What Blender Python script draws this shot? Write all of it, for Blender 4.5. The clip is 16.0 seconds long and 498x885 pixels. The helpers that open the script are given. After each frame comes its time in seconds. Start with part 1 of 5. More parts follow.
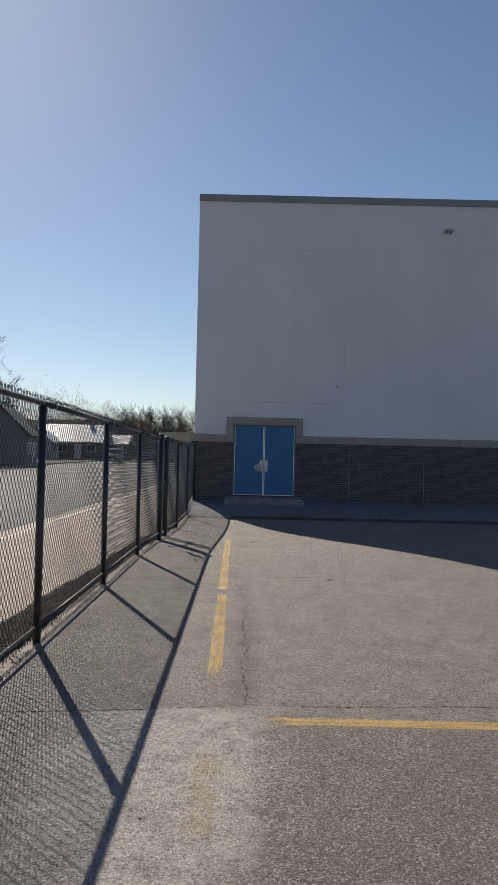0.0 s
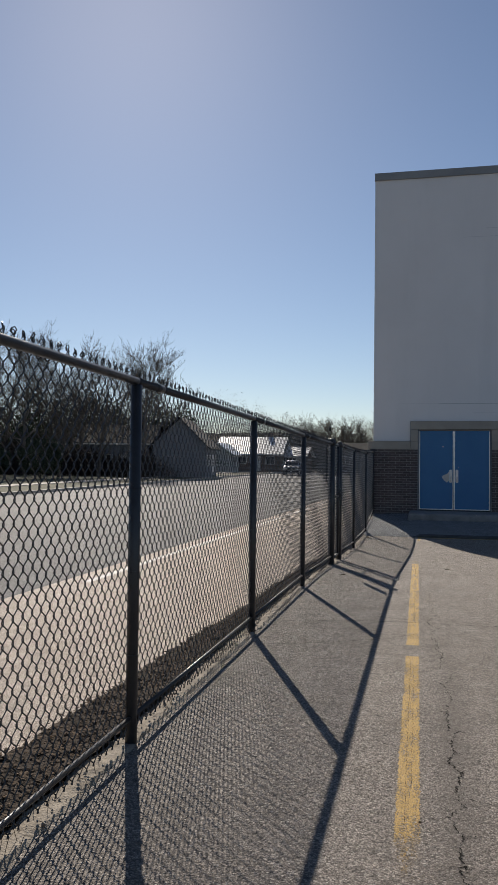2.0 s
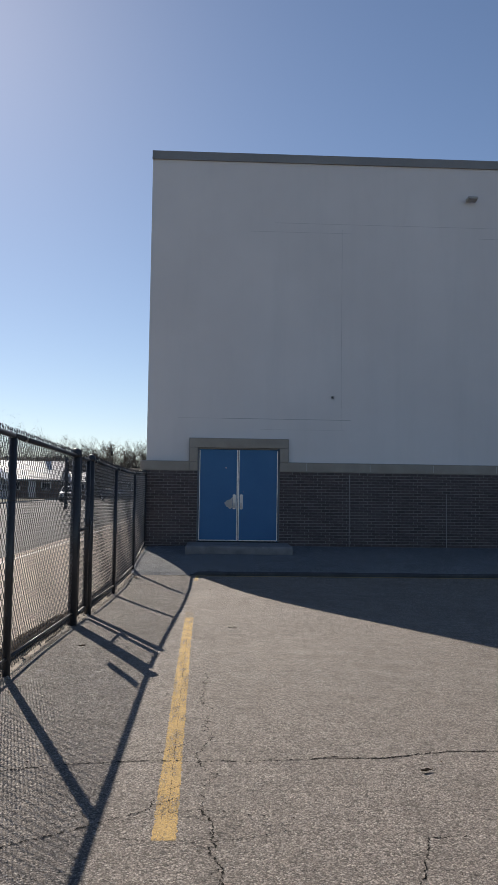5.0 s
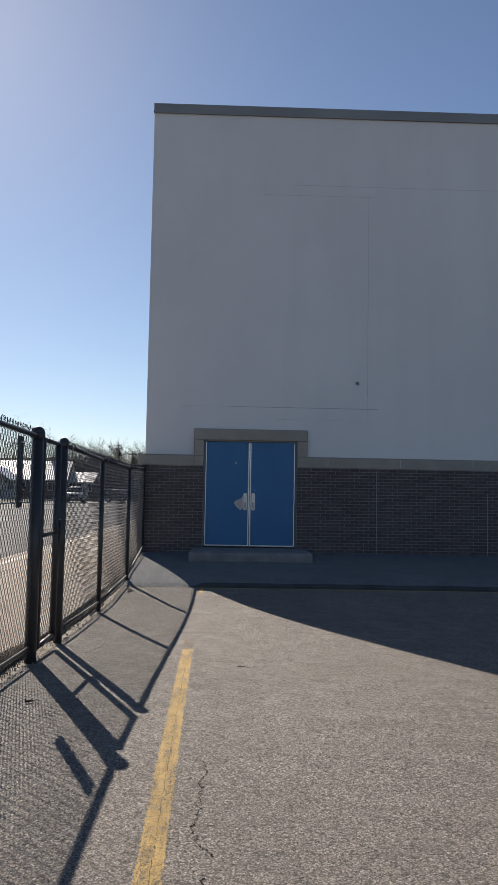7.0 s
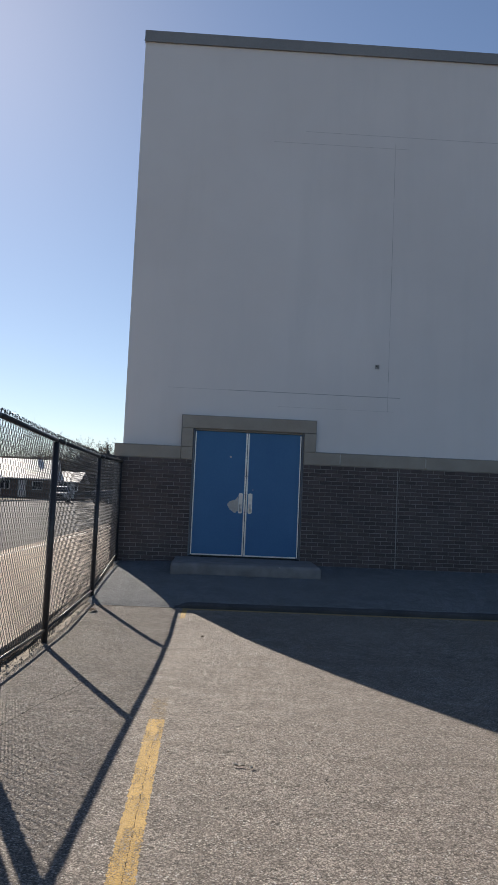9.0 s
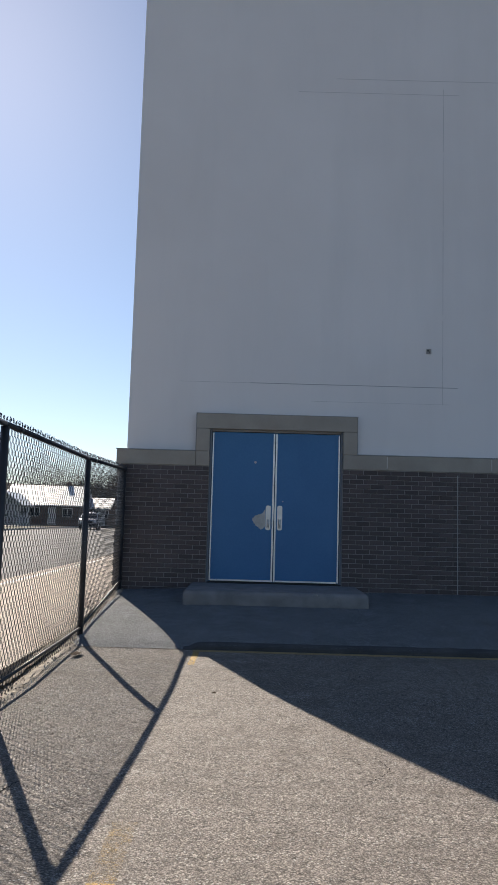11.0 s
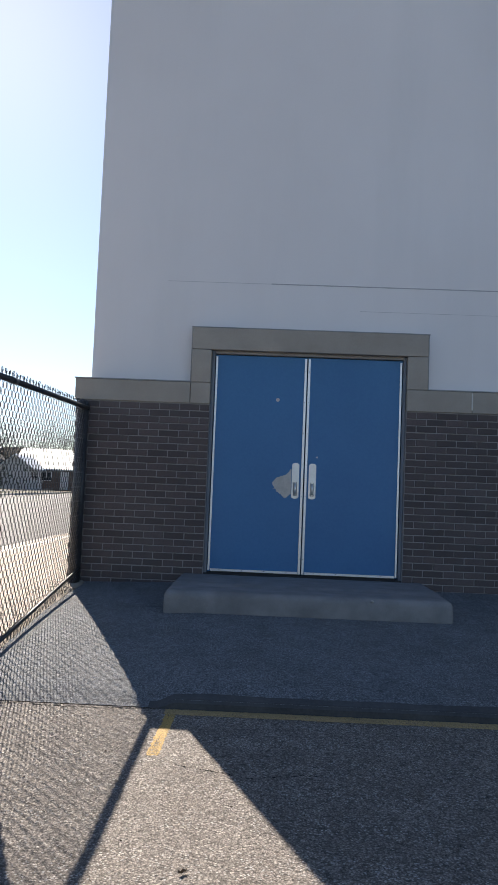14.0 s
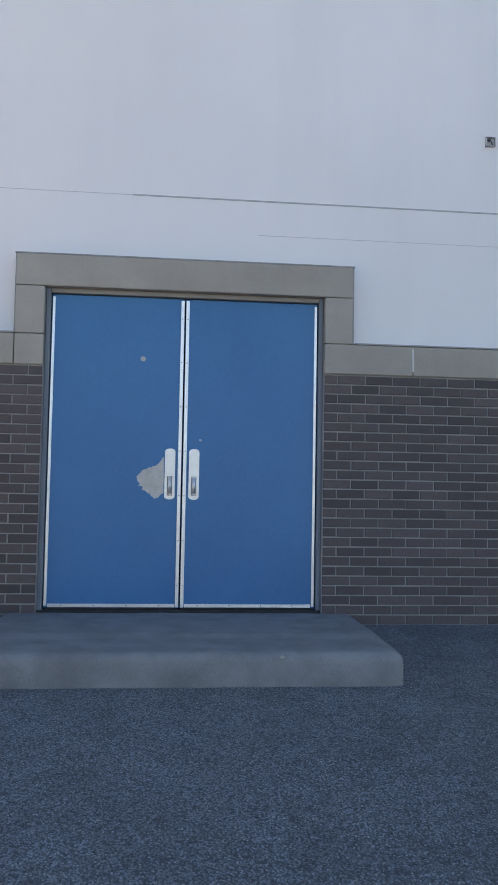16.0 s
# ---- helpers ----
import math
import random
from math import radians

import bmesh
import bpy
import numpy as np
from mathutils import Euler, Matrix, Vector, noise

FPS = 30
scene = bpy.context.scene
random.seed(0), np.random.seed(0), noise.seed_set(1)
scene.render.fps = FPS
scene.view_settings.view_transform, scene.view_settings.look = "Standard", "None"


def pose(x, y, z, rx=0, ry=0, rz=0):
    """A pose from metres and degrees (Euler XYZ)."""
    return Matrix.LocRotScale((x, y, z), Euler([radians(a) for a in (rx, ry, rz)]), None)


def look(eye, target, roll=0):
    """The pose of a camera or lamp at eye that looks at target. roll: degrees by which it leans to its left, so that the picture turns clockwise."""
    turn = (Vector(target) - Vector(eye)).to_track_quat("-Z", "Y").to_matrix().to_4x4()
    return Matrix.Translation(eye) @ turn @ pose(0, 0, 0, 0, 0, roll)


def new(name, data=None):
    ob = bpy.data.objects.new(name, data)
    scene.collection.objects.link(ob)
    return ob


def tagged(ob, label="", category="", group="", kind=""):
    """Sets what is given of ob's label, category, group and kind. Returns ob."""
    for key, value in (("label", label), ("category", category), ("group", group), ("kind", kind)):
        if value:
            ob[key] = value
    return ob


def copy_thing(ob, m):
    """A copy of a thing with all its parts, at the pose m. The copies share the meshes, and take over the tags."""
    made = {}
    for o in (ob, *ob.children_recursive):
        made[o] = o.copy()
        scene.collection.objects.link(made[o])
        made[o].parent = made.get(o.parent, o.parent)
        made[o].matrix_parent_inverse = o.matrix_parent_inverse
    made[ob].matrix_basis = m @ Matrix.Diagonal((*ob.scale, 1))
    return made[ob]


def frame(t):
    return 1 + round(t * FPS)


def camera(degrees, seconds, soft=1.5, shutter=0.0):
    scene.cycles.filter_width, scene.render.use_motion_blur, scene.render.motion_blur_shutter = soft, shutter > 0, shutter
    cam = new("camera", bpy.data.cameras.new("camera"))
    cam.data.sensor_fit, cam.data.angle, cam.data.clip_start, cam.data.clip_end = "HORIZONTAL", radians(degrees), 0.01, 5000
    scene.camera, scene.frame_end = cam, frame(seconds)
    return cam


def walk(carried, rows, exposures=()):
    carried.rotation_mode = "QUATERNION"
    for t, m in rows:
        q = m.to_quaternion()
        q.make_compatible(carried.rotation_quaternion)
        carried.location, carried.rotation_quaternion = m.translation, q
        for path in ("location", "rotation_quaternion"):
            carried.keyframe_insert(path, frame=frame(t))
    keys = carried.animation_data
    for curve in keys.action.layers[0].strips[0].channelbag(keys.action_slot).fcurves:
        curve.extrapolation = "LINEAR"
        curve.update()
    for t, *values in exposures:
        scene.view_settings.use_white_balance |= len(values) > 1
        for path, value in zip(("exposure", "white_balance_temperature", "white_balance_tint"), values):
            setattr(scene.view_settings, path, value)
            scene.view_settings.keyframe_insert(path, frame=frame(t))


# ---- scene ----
cam = camera(34.7, 16.0)
PATH = [
    (0, (0.034, 0.642, 1.633), (0.033, 2.642, 1.668), 1.3),
    (0.5, (0.051, 1.242, 1.606), (0.033, 3.242, 1.654), 1.2),
    (1, (-0.018, 1.844, 1.594), (-0.154, 3.839, 1.625), 1.2),
    (1.2, (-0.035, 2.105, 1.594), (-0.256, 4.092, 1.611), 1.7),
    (1.5, (-0.061, 2.496, 1.594), (-0.452, 4.457, 1.631), 2.0),
    (1.8, (-0.076, 2.832, 1.586), (-0.541, 4.776, 1.64), 1.8),
    (2, (-0.086, 3.056, 1.58), (-0.534, 5.005, 1.637), 0.7),
    (2.2, (-0.086, 3.301, 1.567), (-0.486, 5.26, 1.605), 0.7),
    (2.5, (-0.085, 3.669, 1.548), (-0.408, 5.643, 1.552), 0.3),
    (2.8, (-0.063, 3.943, 1.555), (-0.277, 5.932, 1.55), 1.4),
    (3, (-0.049, 4.126, 1.559), (-0.162, 6.123, 1.558), 1.3),
    (3.2, (-0.039, 4.342, 1.549), (0.008, 6.34, 1.603), 1.8),
    (3.5, (-0.023, 4.665, 1.533), (0.181, 6.654, 1.603), 1.2),
    (3.7, (-0.039, 4.904, 1.542), (0.12, 6.896, 1.617), 1.6),
    (4, (-0.063, 5.263, 1.555), (-0.007, 7.259, 1.653), 1.4),
    (4.2, (-0.05, 5.53, 1.535), (0.044, 7.525, 1.639), 0.9),
    (4.5, (-0.03, 5.93, 1.505), (0.169, 7.918, 1.598), -0.5),
    (4.7, (-0.037, 6.176, 1.511), (0.117, 8.167, 1.624), 0.1),
    (5, (-0.047, 6.546, 1.519), (0.036, 8.54, 1.65), 0.8),
    (5.2, (-0.058, 6.796, 1.532), (0.046, 8.788, 1.673), 1.1),
    (7.3, (-0.016, 9.255, 1.436), (0.028, 11.25, 1.569), 1.4),
    (7.5, (-0.024, 9.531, 1.43), (0.014, 11.527, 1.556), 1.9),
    (8, (-0.029, 10.171, 1.449), (-0.004, 12.167, 1.58), 2.0),
    (8.5, (-0.053, 10.771, 1.42), (-0.01, 12.766, 1.562), 2.3),
    (8.7, (-0.053, 11.068, 1.402), (0.032, 13.061, 1.548), 2.6),
    (10.8, (0.131, 13.652, 1.211), (0.12, 15.642, 1.413), 1.7),
    (11, (0.137, 13.823, 1.214), (0.131, 15.812, 1.424), 1.6),
    (11.5, (0.122, 14.395, 1.196), (0.146, 16.388, 1.359), 1.9),
    (12, (0.174, 15.062, 1.2), (0.233, 17.059, 1.299), 2.6),
    (12.5, (0.15, 15.634, 1.223), (0.135, 17.63, 1.345), 2.4),
    (13, (0.153, 16.263, 1.225), (0.11, 18.258, 1.363), 2.1),
    (13.5, (0.069, 16.886, 1.222), (0.005, 18.88, 1.353), 2.4),
    (14, (0.141, 17.497, 1.205), (0.089, 19.492, 1.333), 2.3),
    (14.5, (0.145, 18.076, 1.215), (0.124, 20.072, 1.339), 2.1),
    (15, (0.252, 18.666, 1.241), (0.272, 20.663, 1.361), 1.8),
    (15.3, (0.283, 19.009, 1.244), (0.342, 21.005, 1.359), 1.2),
    (15.5, (0.293, 19.296, 1.266), (0.381, 21.291, 1.381), 1.3),
    (16, (0.405, 19.839, 1.251), (0.602, 21.826, 1.369), 1.0),
]
EXPOSURES = [(0.0, 0.36, 6550, 11.5), (1.0, 0.42, 6550, 11.5), (2.0, 0.27, 6550, 11.5), (3.0, 0.40, 6550, 11.5), (3.7, 0.64, 6500, 12.5), (5.0, 0.52, 6500, 12.5), (8.5, 0.62, 6550, 12), (11.0, 0.88, 6600, 12), (11.5, 0.80, 6600, 12.5), (12.0, 1.1, 6600, 13), (12.5, 1.12, 6500, 13.5), (13.0, 1.2, 6450, 13.5), (13.5, 1.2, 6550, 13), (14.5, 1.65, 6650, 13), (15.3, 2.1, 6850, 13), (16.0, 2.3, 7000, 13)]
walk(cam, [(t, look(eye, target, roll)) for t, eye, target, roll in PATH], EXPOSURES)

# ---- daylight: a clear sky and a low sun ahead, to the west of the lot ----
SUN_AZ, SUN_EL = 21.8, 32.4          # degrees left of +y, degrees up
sun_dir = Vector((-math.sin(radians(SUN_AZ)) * math.cos(radians(SUN_EL)), math.cos(radians(SUN_AZ)) * math.cos(radians(SUN_EL)), math.sin(radians(SUN_EL))))
world = bpy.data.worlds.new("sky")
scene.world = world
world.use_nodes = True
wn = world.node_tree
sky = wn.nodes.new("ShaderNodeTexSky")
sky.sky_type, sky.sun_disc = "NISHITA", False
sky.sun_elevation, sky.sun_rotation = radians(SUN_EL), radians(-SUN_AZ)
sky.air_density, sky.dust_density, sky.ozone_density = 1.0, 0.5, 2.4
sky.altitude = 1200.0
wn.links.new(sky.outputs[0], wn.nodes["Background"].inputs[0])
wn.nodes["Background"].inputs[1].default_value = 0.063
sun = new("sun", bpy.data.lights.new("sun", "SUN"))
sun.data.energy, sun.data.angle, sun.data.color = 4.7, radians(0.36), (1.0, 0.915, 0.79)
sun.matrix_world = look((0, 0, 30), Vector((0, 0, 30)) - sun_dir)


# ---- materials ----
class Nodes:
    """A small writer of node materials; all patterns are in metres of the world."""

    def __init__(self, name, rough=0.8, metal=0.0):
        self.m = bpy.data.materials.new(name)
        self.m.use_nodes = True
        self.t = self.m.node_tree
        self.b = self.t.nodes["Principled BSDF"]
        self.b.inputs["Roughness"].default_value = rough
        self.b.inputs["Metallic"].default_value = metal
        self.pos = self.t.nodes.new("ShaderNodeNewGeometry").outputs["Position"]

    def link(self, a, b):
        self.t.links.new(a, b)

    def noise(self, scale, detail=3.0, rough=0.55, stretch=None):
        n = self.t.nodes.new("ShaderNodeTexNoise")
        n.inputs["Scale"].default_value, n.inputs["Detail"].default_value, n.inputs["Roughness"].default_value = scale, detail, rough
        self.link(self.stretched(stretch), n.inputs["Vector"])
        return n.outputs["Fac"]

    def stretched(self, stretch):
        if stretch is None:
            return self.pos
        m = self.t.nodes.new("ShaderNodeMapping")
        m.inputs["Scale"].default_value = stretch
        self.link(self.pos, m.inputs["Vector"])
        return m.outputs[0]

    def voronoi(self, scale, out="Color", at=None):
        n = self.t.nodes.new("ShaderNodeTexVoronoi")
        n.inputs["Scale"].default_value = scale
        self.link(at or self.pos, n.inputs["Vector"])
        return n.outputs[out]

    def warped(self, scale, amount):
        """Position pushed about by noise, so that cells lose their regular shape."""
        n = self.t.nodes.new("ShaderNodeTexNoise")
        n.inputs["Scale"].default_value, n.inputs["Detail"].default_value = scale, 3.0
        self.link(self.pos, n.inputs["Vector"])
        v = self.t.nodes.new("ShaderNodeVectorMath")
        v.operation = "MULTIPLY_ADD"
        self.link(n.outputs["Color"], v.inputs[0])
        v.inputs[1].default_value = (amount, amount, amount)
        self.link(self.pos, v.inputs[2])
        return v.outputs[0]

    def ramp(self, fac, a, b):
        n = self.t.nodes.new("ShaderNodeMapRange")
        n.inputs["From Min"].default_value, n.inputs["From Max"].default_value = a, b
        self.link(fac, n.inputs["Value"])
        return n.outputs[0]

    def math(self, op, a, b):
        n = self.t.nodes.new("ShaderNodeMath")
        n.operation = op
        for v, s in ((a, n.inputs[0]), (b, n.inputs[1])):
            if isinstance(v, (int, float)):
                s.default_value = v
            else:
                self.link(v, s)
        return n.outputs[0]

    def mix(self, fac, a, b, blend="MIX"):
        n = self.t.nodes.new("ShaderNodeMix")
        n.data_type, n.blend_type = "RGBA", blend
        for v, s in ((fac, n.inputs[0]), (a, n.inputs[6]), (b, n.inputs[7])):
            if isinstance(v, (int, float)):
                s.default_value = v
            elif isinstance(v, tuple):
                s.default_value = (*v, 1)
            else:
                self.link(v, s)
        return n.outputs[2]

    def axis(self, i):
        n = self.t.nodes.new("ShaderNodeSeparateXYZ")
        self.link(self.pos, n.inputs[0])
        return n.outputs[i]

    def color(self, c):
        self.link(c, self.b.inputs["Base Color"])

    def bump(self, h, strength=0.3, dist=0.004):
        n = self.t.nodes.new("ShaderNodeBump")
        n.inputs["Strength"].default_value, n.inputs["Distance"].default_value = strength, dist
        self.link(h, n.inputs["Height"])
        self.link(n.outputs[0], self.b.inputs["Normal"])

    def rough(self, fac, a, b):
        n = self.t.nodes.new("ShaderNodeMapRange")
        n.inputs["To Min"].default_value, n.inputs["To Max"].default_value = a, b
        self.link(fac, n.inputs["Value"])
        self.link(n.outputs[0], self.b.inputs["Roughness"])


def plain(name, c1, c2, rough=0.7, coarse=2.0, fine=60.0, bump=0.2, metal=0.0, dist=0.002):
    """A surface of two tones: stains at the coarse scale, grain at the fine one."""
    n = Nodes(name, rough, metal)
    f = n.noise(fine, 2.0)
    n.color(n.mix(n.ramp(n.math("ADD", n.math("MULTIPLY", n.noise(coarse, 4.0), 0.65), n.math("MULTIPLY", f, 0.35)), 0.35, 0.65), c1, c2))
    n.bump(f, bump, dist)
    return n.m


def asphalt(name, dark, light, stone, patch=False, cells=155.0, tint=0.62, worn=1.0):
    """Worn asphalt: pebbly relief in a dark binder, open pits, small bright chips and broad stains."""
    n = Nodes(name, 0.82)
    grain = n.noise(cells, 4.0, 0.72)
    lump = n.noise(cells * 0.42, 4.0, 0.68)
    clod = n.noise(cells * 0.19, 4.0, 0.7)
    mid = n.noise(11.0, 5.0, 0.65)
    broad = n.noise(0.55, 5.0, 0.6)
    fleck = n.noise(cells * 1.25, 2.0, 0.6)
    blotch = n.noise(4.5, 6.0, 0.7)
    base = n.mix(n.ramp(broad, 0.36, 0.64), dark, light)
    base = n.mix(n.math("MULTIPLY", n.ramp(n.noise(2.6, 5.0, 0.65), 0.48, 0.72), 0.45), base, (dark[0] * 0.78, dark[1] * 0.70, dark[2] * 0.62))
    base = n.mix(n.math("MULTIPLY", n.ramp(blotch, 0.47, 0.64), 0.40), base, tuple(v * 1.25 for v in light))
    base = n.mix(n.math("MULTIPLY", n.ramp(blotch, 0.50, 0.36), 0.35), base, tuple(v * 0.60 for v in dark))
    base = n.mix(n.math("MULTIPLY", n.ramp(mid, 0.44, 0.66), 0.5), base, tuple(v * 0.62 for v in dark))
    base = n.mix(n.math("MULTIPLY", n.ramp(grain, 0.46, 0.66), tint * 0.55), base, stone)
    base = n.mix(n.math("MULTIPLY", n.ramp(lump, 0.44, 0.33), 0.75 * worn), base, tuple(v * 0.22 for v in dark))
    base = n.mix(n.math("MULTIPLY", n.ramp(fleck, 0.42, 0.30), 0.8 * worn), base, tuple(v * 0.25 for v in dark))
    # dark crumbs, and the mottled shade of dents put into the colour
    base = n.mix(n.math("MULTIPLY", n.ramp(clod, 0.44, 0.36), 0.88 * worn), base, tuple(v * 0.22 for v in dark))
    # stones: each of its own tone, with dark gaps between them, more of them bare in some spots than in others
    at = n.warped(cells * 1.3, 0.0045)
    tone = n.t.nodes.new("ShaderNodeSeparateColor")
    n.link(n.voronoi(cells * 0.72, "Color", at), tone.inputs[0])
    gap = n.voronoi(cells * 0.72, "Distance", at)
    bare = n.ramp(n.math("ADD", n.math("MULTIPLY", mid, 0.5), n.math("MULTIPLY", blotch, 0.5)), 0.40, 0.62)
    base = n.mix(n.math("MULTIPLY", n.ramp(tone.outputs[0], 0.55, 0.95), n.math("ADD", n.math("MULTIPLY", bare, 0.50), 0.30)), base, stone)
    base = n.mix(n.math("MULTIPLY", n.ramp(tone.outputs[1], 0.55, 0.90), 0.68), base, tuple(v * 0.36 for v in dark))
    base = n.mix(n.math("MULTIPLY", n.ramp(gap, 0.46, 0.66), 0.62), base, tuple(v * 0.25 for v in dark))
    chip = n.math("MULTIPLY", n.ramp(n.math("ADD", tone.outputs[2], n.math("MULTIPLY", bare, 0.10)), 0.935, 0.985), n.ramp(gap, 0.52, 0.34))
    base = n.mix(n.math("MULTIPLY", chip, 0.6), base, tuple(min(0.75, v * 1.3) for v in stone))
    if patch:
        # pale dusty wear beside the fence, a crumbling strip along the long crack, an older stretch beyond the bay line
        wob = n.math("MULTIPLY", n.math("SUBTRACT", n.noise(2.2, 5.0, 0.65), 0.5), 1.7)
        dx = n.math("DIVIDE", n.math("ADD", n.axis(0), 0.36), 0.52)
        dy = n.math("DIVIDE", n.math("SUBTRACT", n.axis(1), 4.70), 1.30)
        rad = n.math("SQRT", n.math("ADD", n.math("MULTIPLY", dx, dx), n.math("MULTIPLY", dy, dy)), 0.0)
        brink = n.math("ADD", n.math("ADD", n.axis(1), n.math("MULTIPLY", n.axis(0), -0.20)), n.math("MULTIPLY", wob, 0.05))
        dust = n.math("MULTIPLY", n.ramp(n.math("ADD", rad, n.math("MULTIPLY", wob, 0.8)), 1.35, 0.80), n.ramp(brink, 5.70, 5.62))
        grit = n.math("ADD", n.math("MULTIPLY", grain, 0.6), n.math("MULTIPLY", lump, 0.4))
        base = n.mix(n.math("MULTIPLY", dust, n.math("MULTIPLY", n.ramp(grit, 0.37, 0.50), n.ramp(n.noise(7.0, 5.0, 0.7), 0.30, 0.52))), base, n.mix(n.ramp(grit, 0.42, 0.58), (0.40, 0.36, 0.325), (0.62, 0.57, 0.515)))
        old = n.math("MULTIPLY", n.ramp(n.axis(1), 5.42, 5.22), n.ramp(n.math("ADD", n.axis(0), n.math("MULTIPLY", wob, 0.12)), 0.08, 0.16))
        base = n.mix(n.math("MULTIPLY", old, n.ramp(lump, 0.56, 0.40)), base, tuple(v * 0.42 for v in dark))
        off = n.math("ABSOLUTE", n.math("ADD", n.math("SUBTRACT", n.axis(0), 0.03), n.math("MULTIPLY", wob, 0.12)), 0.0)
        run = n.math("MULTIPLY", n.ramp(off, 0.16, 0.03), n.math("MULTIPLY", n.ramp(n.axis(1), 5.5, 5.8), n.ramp(n.axis(1), 10.5, 8.0)))
        base = n.mix(n.math("MULTIPLY", run, 0.5), base, tuple(v * 0.45 for v in dark))
    n.color(base)
    pit = n.ramp(n.noise(cells * 0.26, 6.0, 0.8), 0.46, 0.33)
    h = n.math("ADD", n.math("ADD", n.math("MULTIPLY", tone.outputs[1], -0.55), n.math("MULTIPLY", gap, -0.9)), n.math("ADD", n.math("MULTIPLY", pit, -1.3), n.math("MULTIPLY", grain, 1.5)))
    n.bump(h, 1.0, 0.0092 * worn)
    return n.m


def worn_paint(name, c, cover, along=(1, 1, 1), ends=()):
    """Road paint with the asphalt showing through where it has worn away; ends: (axis, kept, gone) where it peters out."""
    n = Nodes(name, 0.75)
    streak = n.noise(26.0, 4.0, 0.6, along)
    grain = n.noise(170.0, 2.0, 0.7)
    n.color(n.mix(n.ramp(n.math("ADD", n.math("MULTIPLY", streak, 0.6), n.math("MULTIPLY", grain, 0.4)), 0.35, 0.65), tuple(v * 0.62 for v in c), c))
    wear = n.math("ADD", n.math("MULTIPLY", n.noise(150.0, 4.0, 0.85), 0.62), n.math("ADD", n.math("MULTIPLY", streak, 0.26), n.math("MULTIPLY", n.noise(5.0, 4.0, 0.6), 0.12)))
    for axis, kept, lost in ends:
        wear = n.math("ADD", wear, n.math("MULTIPLY", n.ramp(n.axis(axis), kept, lost), 0.16))
    gone = n.ramp(wear, cover, cover + 0.07)
    n.bump(n.math("ADD", n.noise(110.0, 4.0, 0.75), grain), 1.0, 0.007)
    tr = n.t.nodes.new("ShaderNodeBsdfTransparent")
    mx = n.t.nodes.new("ShaderNodeMixShader")
    n.link(gone, mx.inputs[0])
    n.link(n.b.outputs[0], mx.inputs[1])
    n.link(tr.outputs[0], mx.inputs[2])
    n.link(mx.outputs[0], n.t.nodes["Material Output"].inputs[0])
    return n.m


def brick_mat(name, joined):
    n = Nodes(name, 0.72)
    if joined:
        rnd = n.t.nodes.new("ShaderNodeNewGeometry").outputs["Random Per Island"]
    else:
        rnd = n.t.nodes.new("ShaderNodeObjectInfo").outputs["Random"]
    c = n.mix(rnd, (0.062, 0.047, 0.046), (0.115, 0.087, 0.083))
    c = n.mix(n.math("MULTIPLY", n.ramp(n.noise(55.0, 3.0), 0.4, 0.75), 0.5), c, (0.05, 0.042, 0.046))
    c = n.mix(n.math("MULTIPLY", n.ramp(n.noise(1.3, 4.0), 0.5, 0.75), 0.22), c, (0.15, 0.135, 0.13))
    n.color(c)
    n.bump(n.noise(160.0, 3.0, 0.6, (1, 1, 3)), 0.5, 0.003)
    return n.m


def wall_paint():
    n = Nodes("off_white_wall_paint", 0.8)
    streak = n.noise(1.6, 4.0, 0.6, (1.0, 1.0, 0.12))
    broad = n.noise(0.35, 4.0, 0.6)
    c = n.mix(n.ramp(broad, 0.3, 0.7), (0.735, 0.700, 0.685), (0.805, 0.770, 0.755))
    c = n.mix(n.math("MULTIPLY", n.ramp(streak, 0.5, 0.8), 0.25), c, (0.60, 0.59, 0.58))
    n.color(c)
    n.bump(n.math("ADD", n.noise(130.0, 3.0), n.math("MULTIPLY", n.noise(6.0, 2.0), 1.5)), 0.35, 0.003)
    return n.m


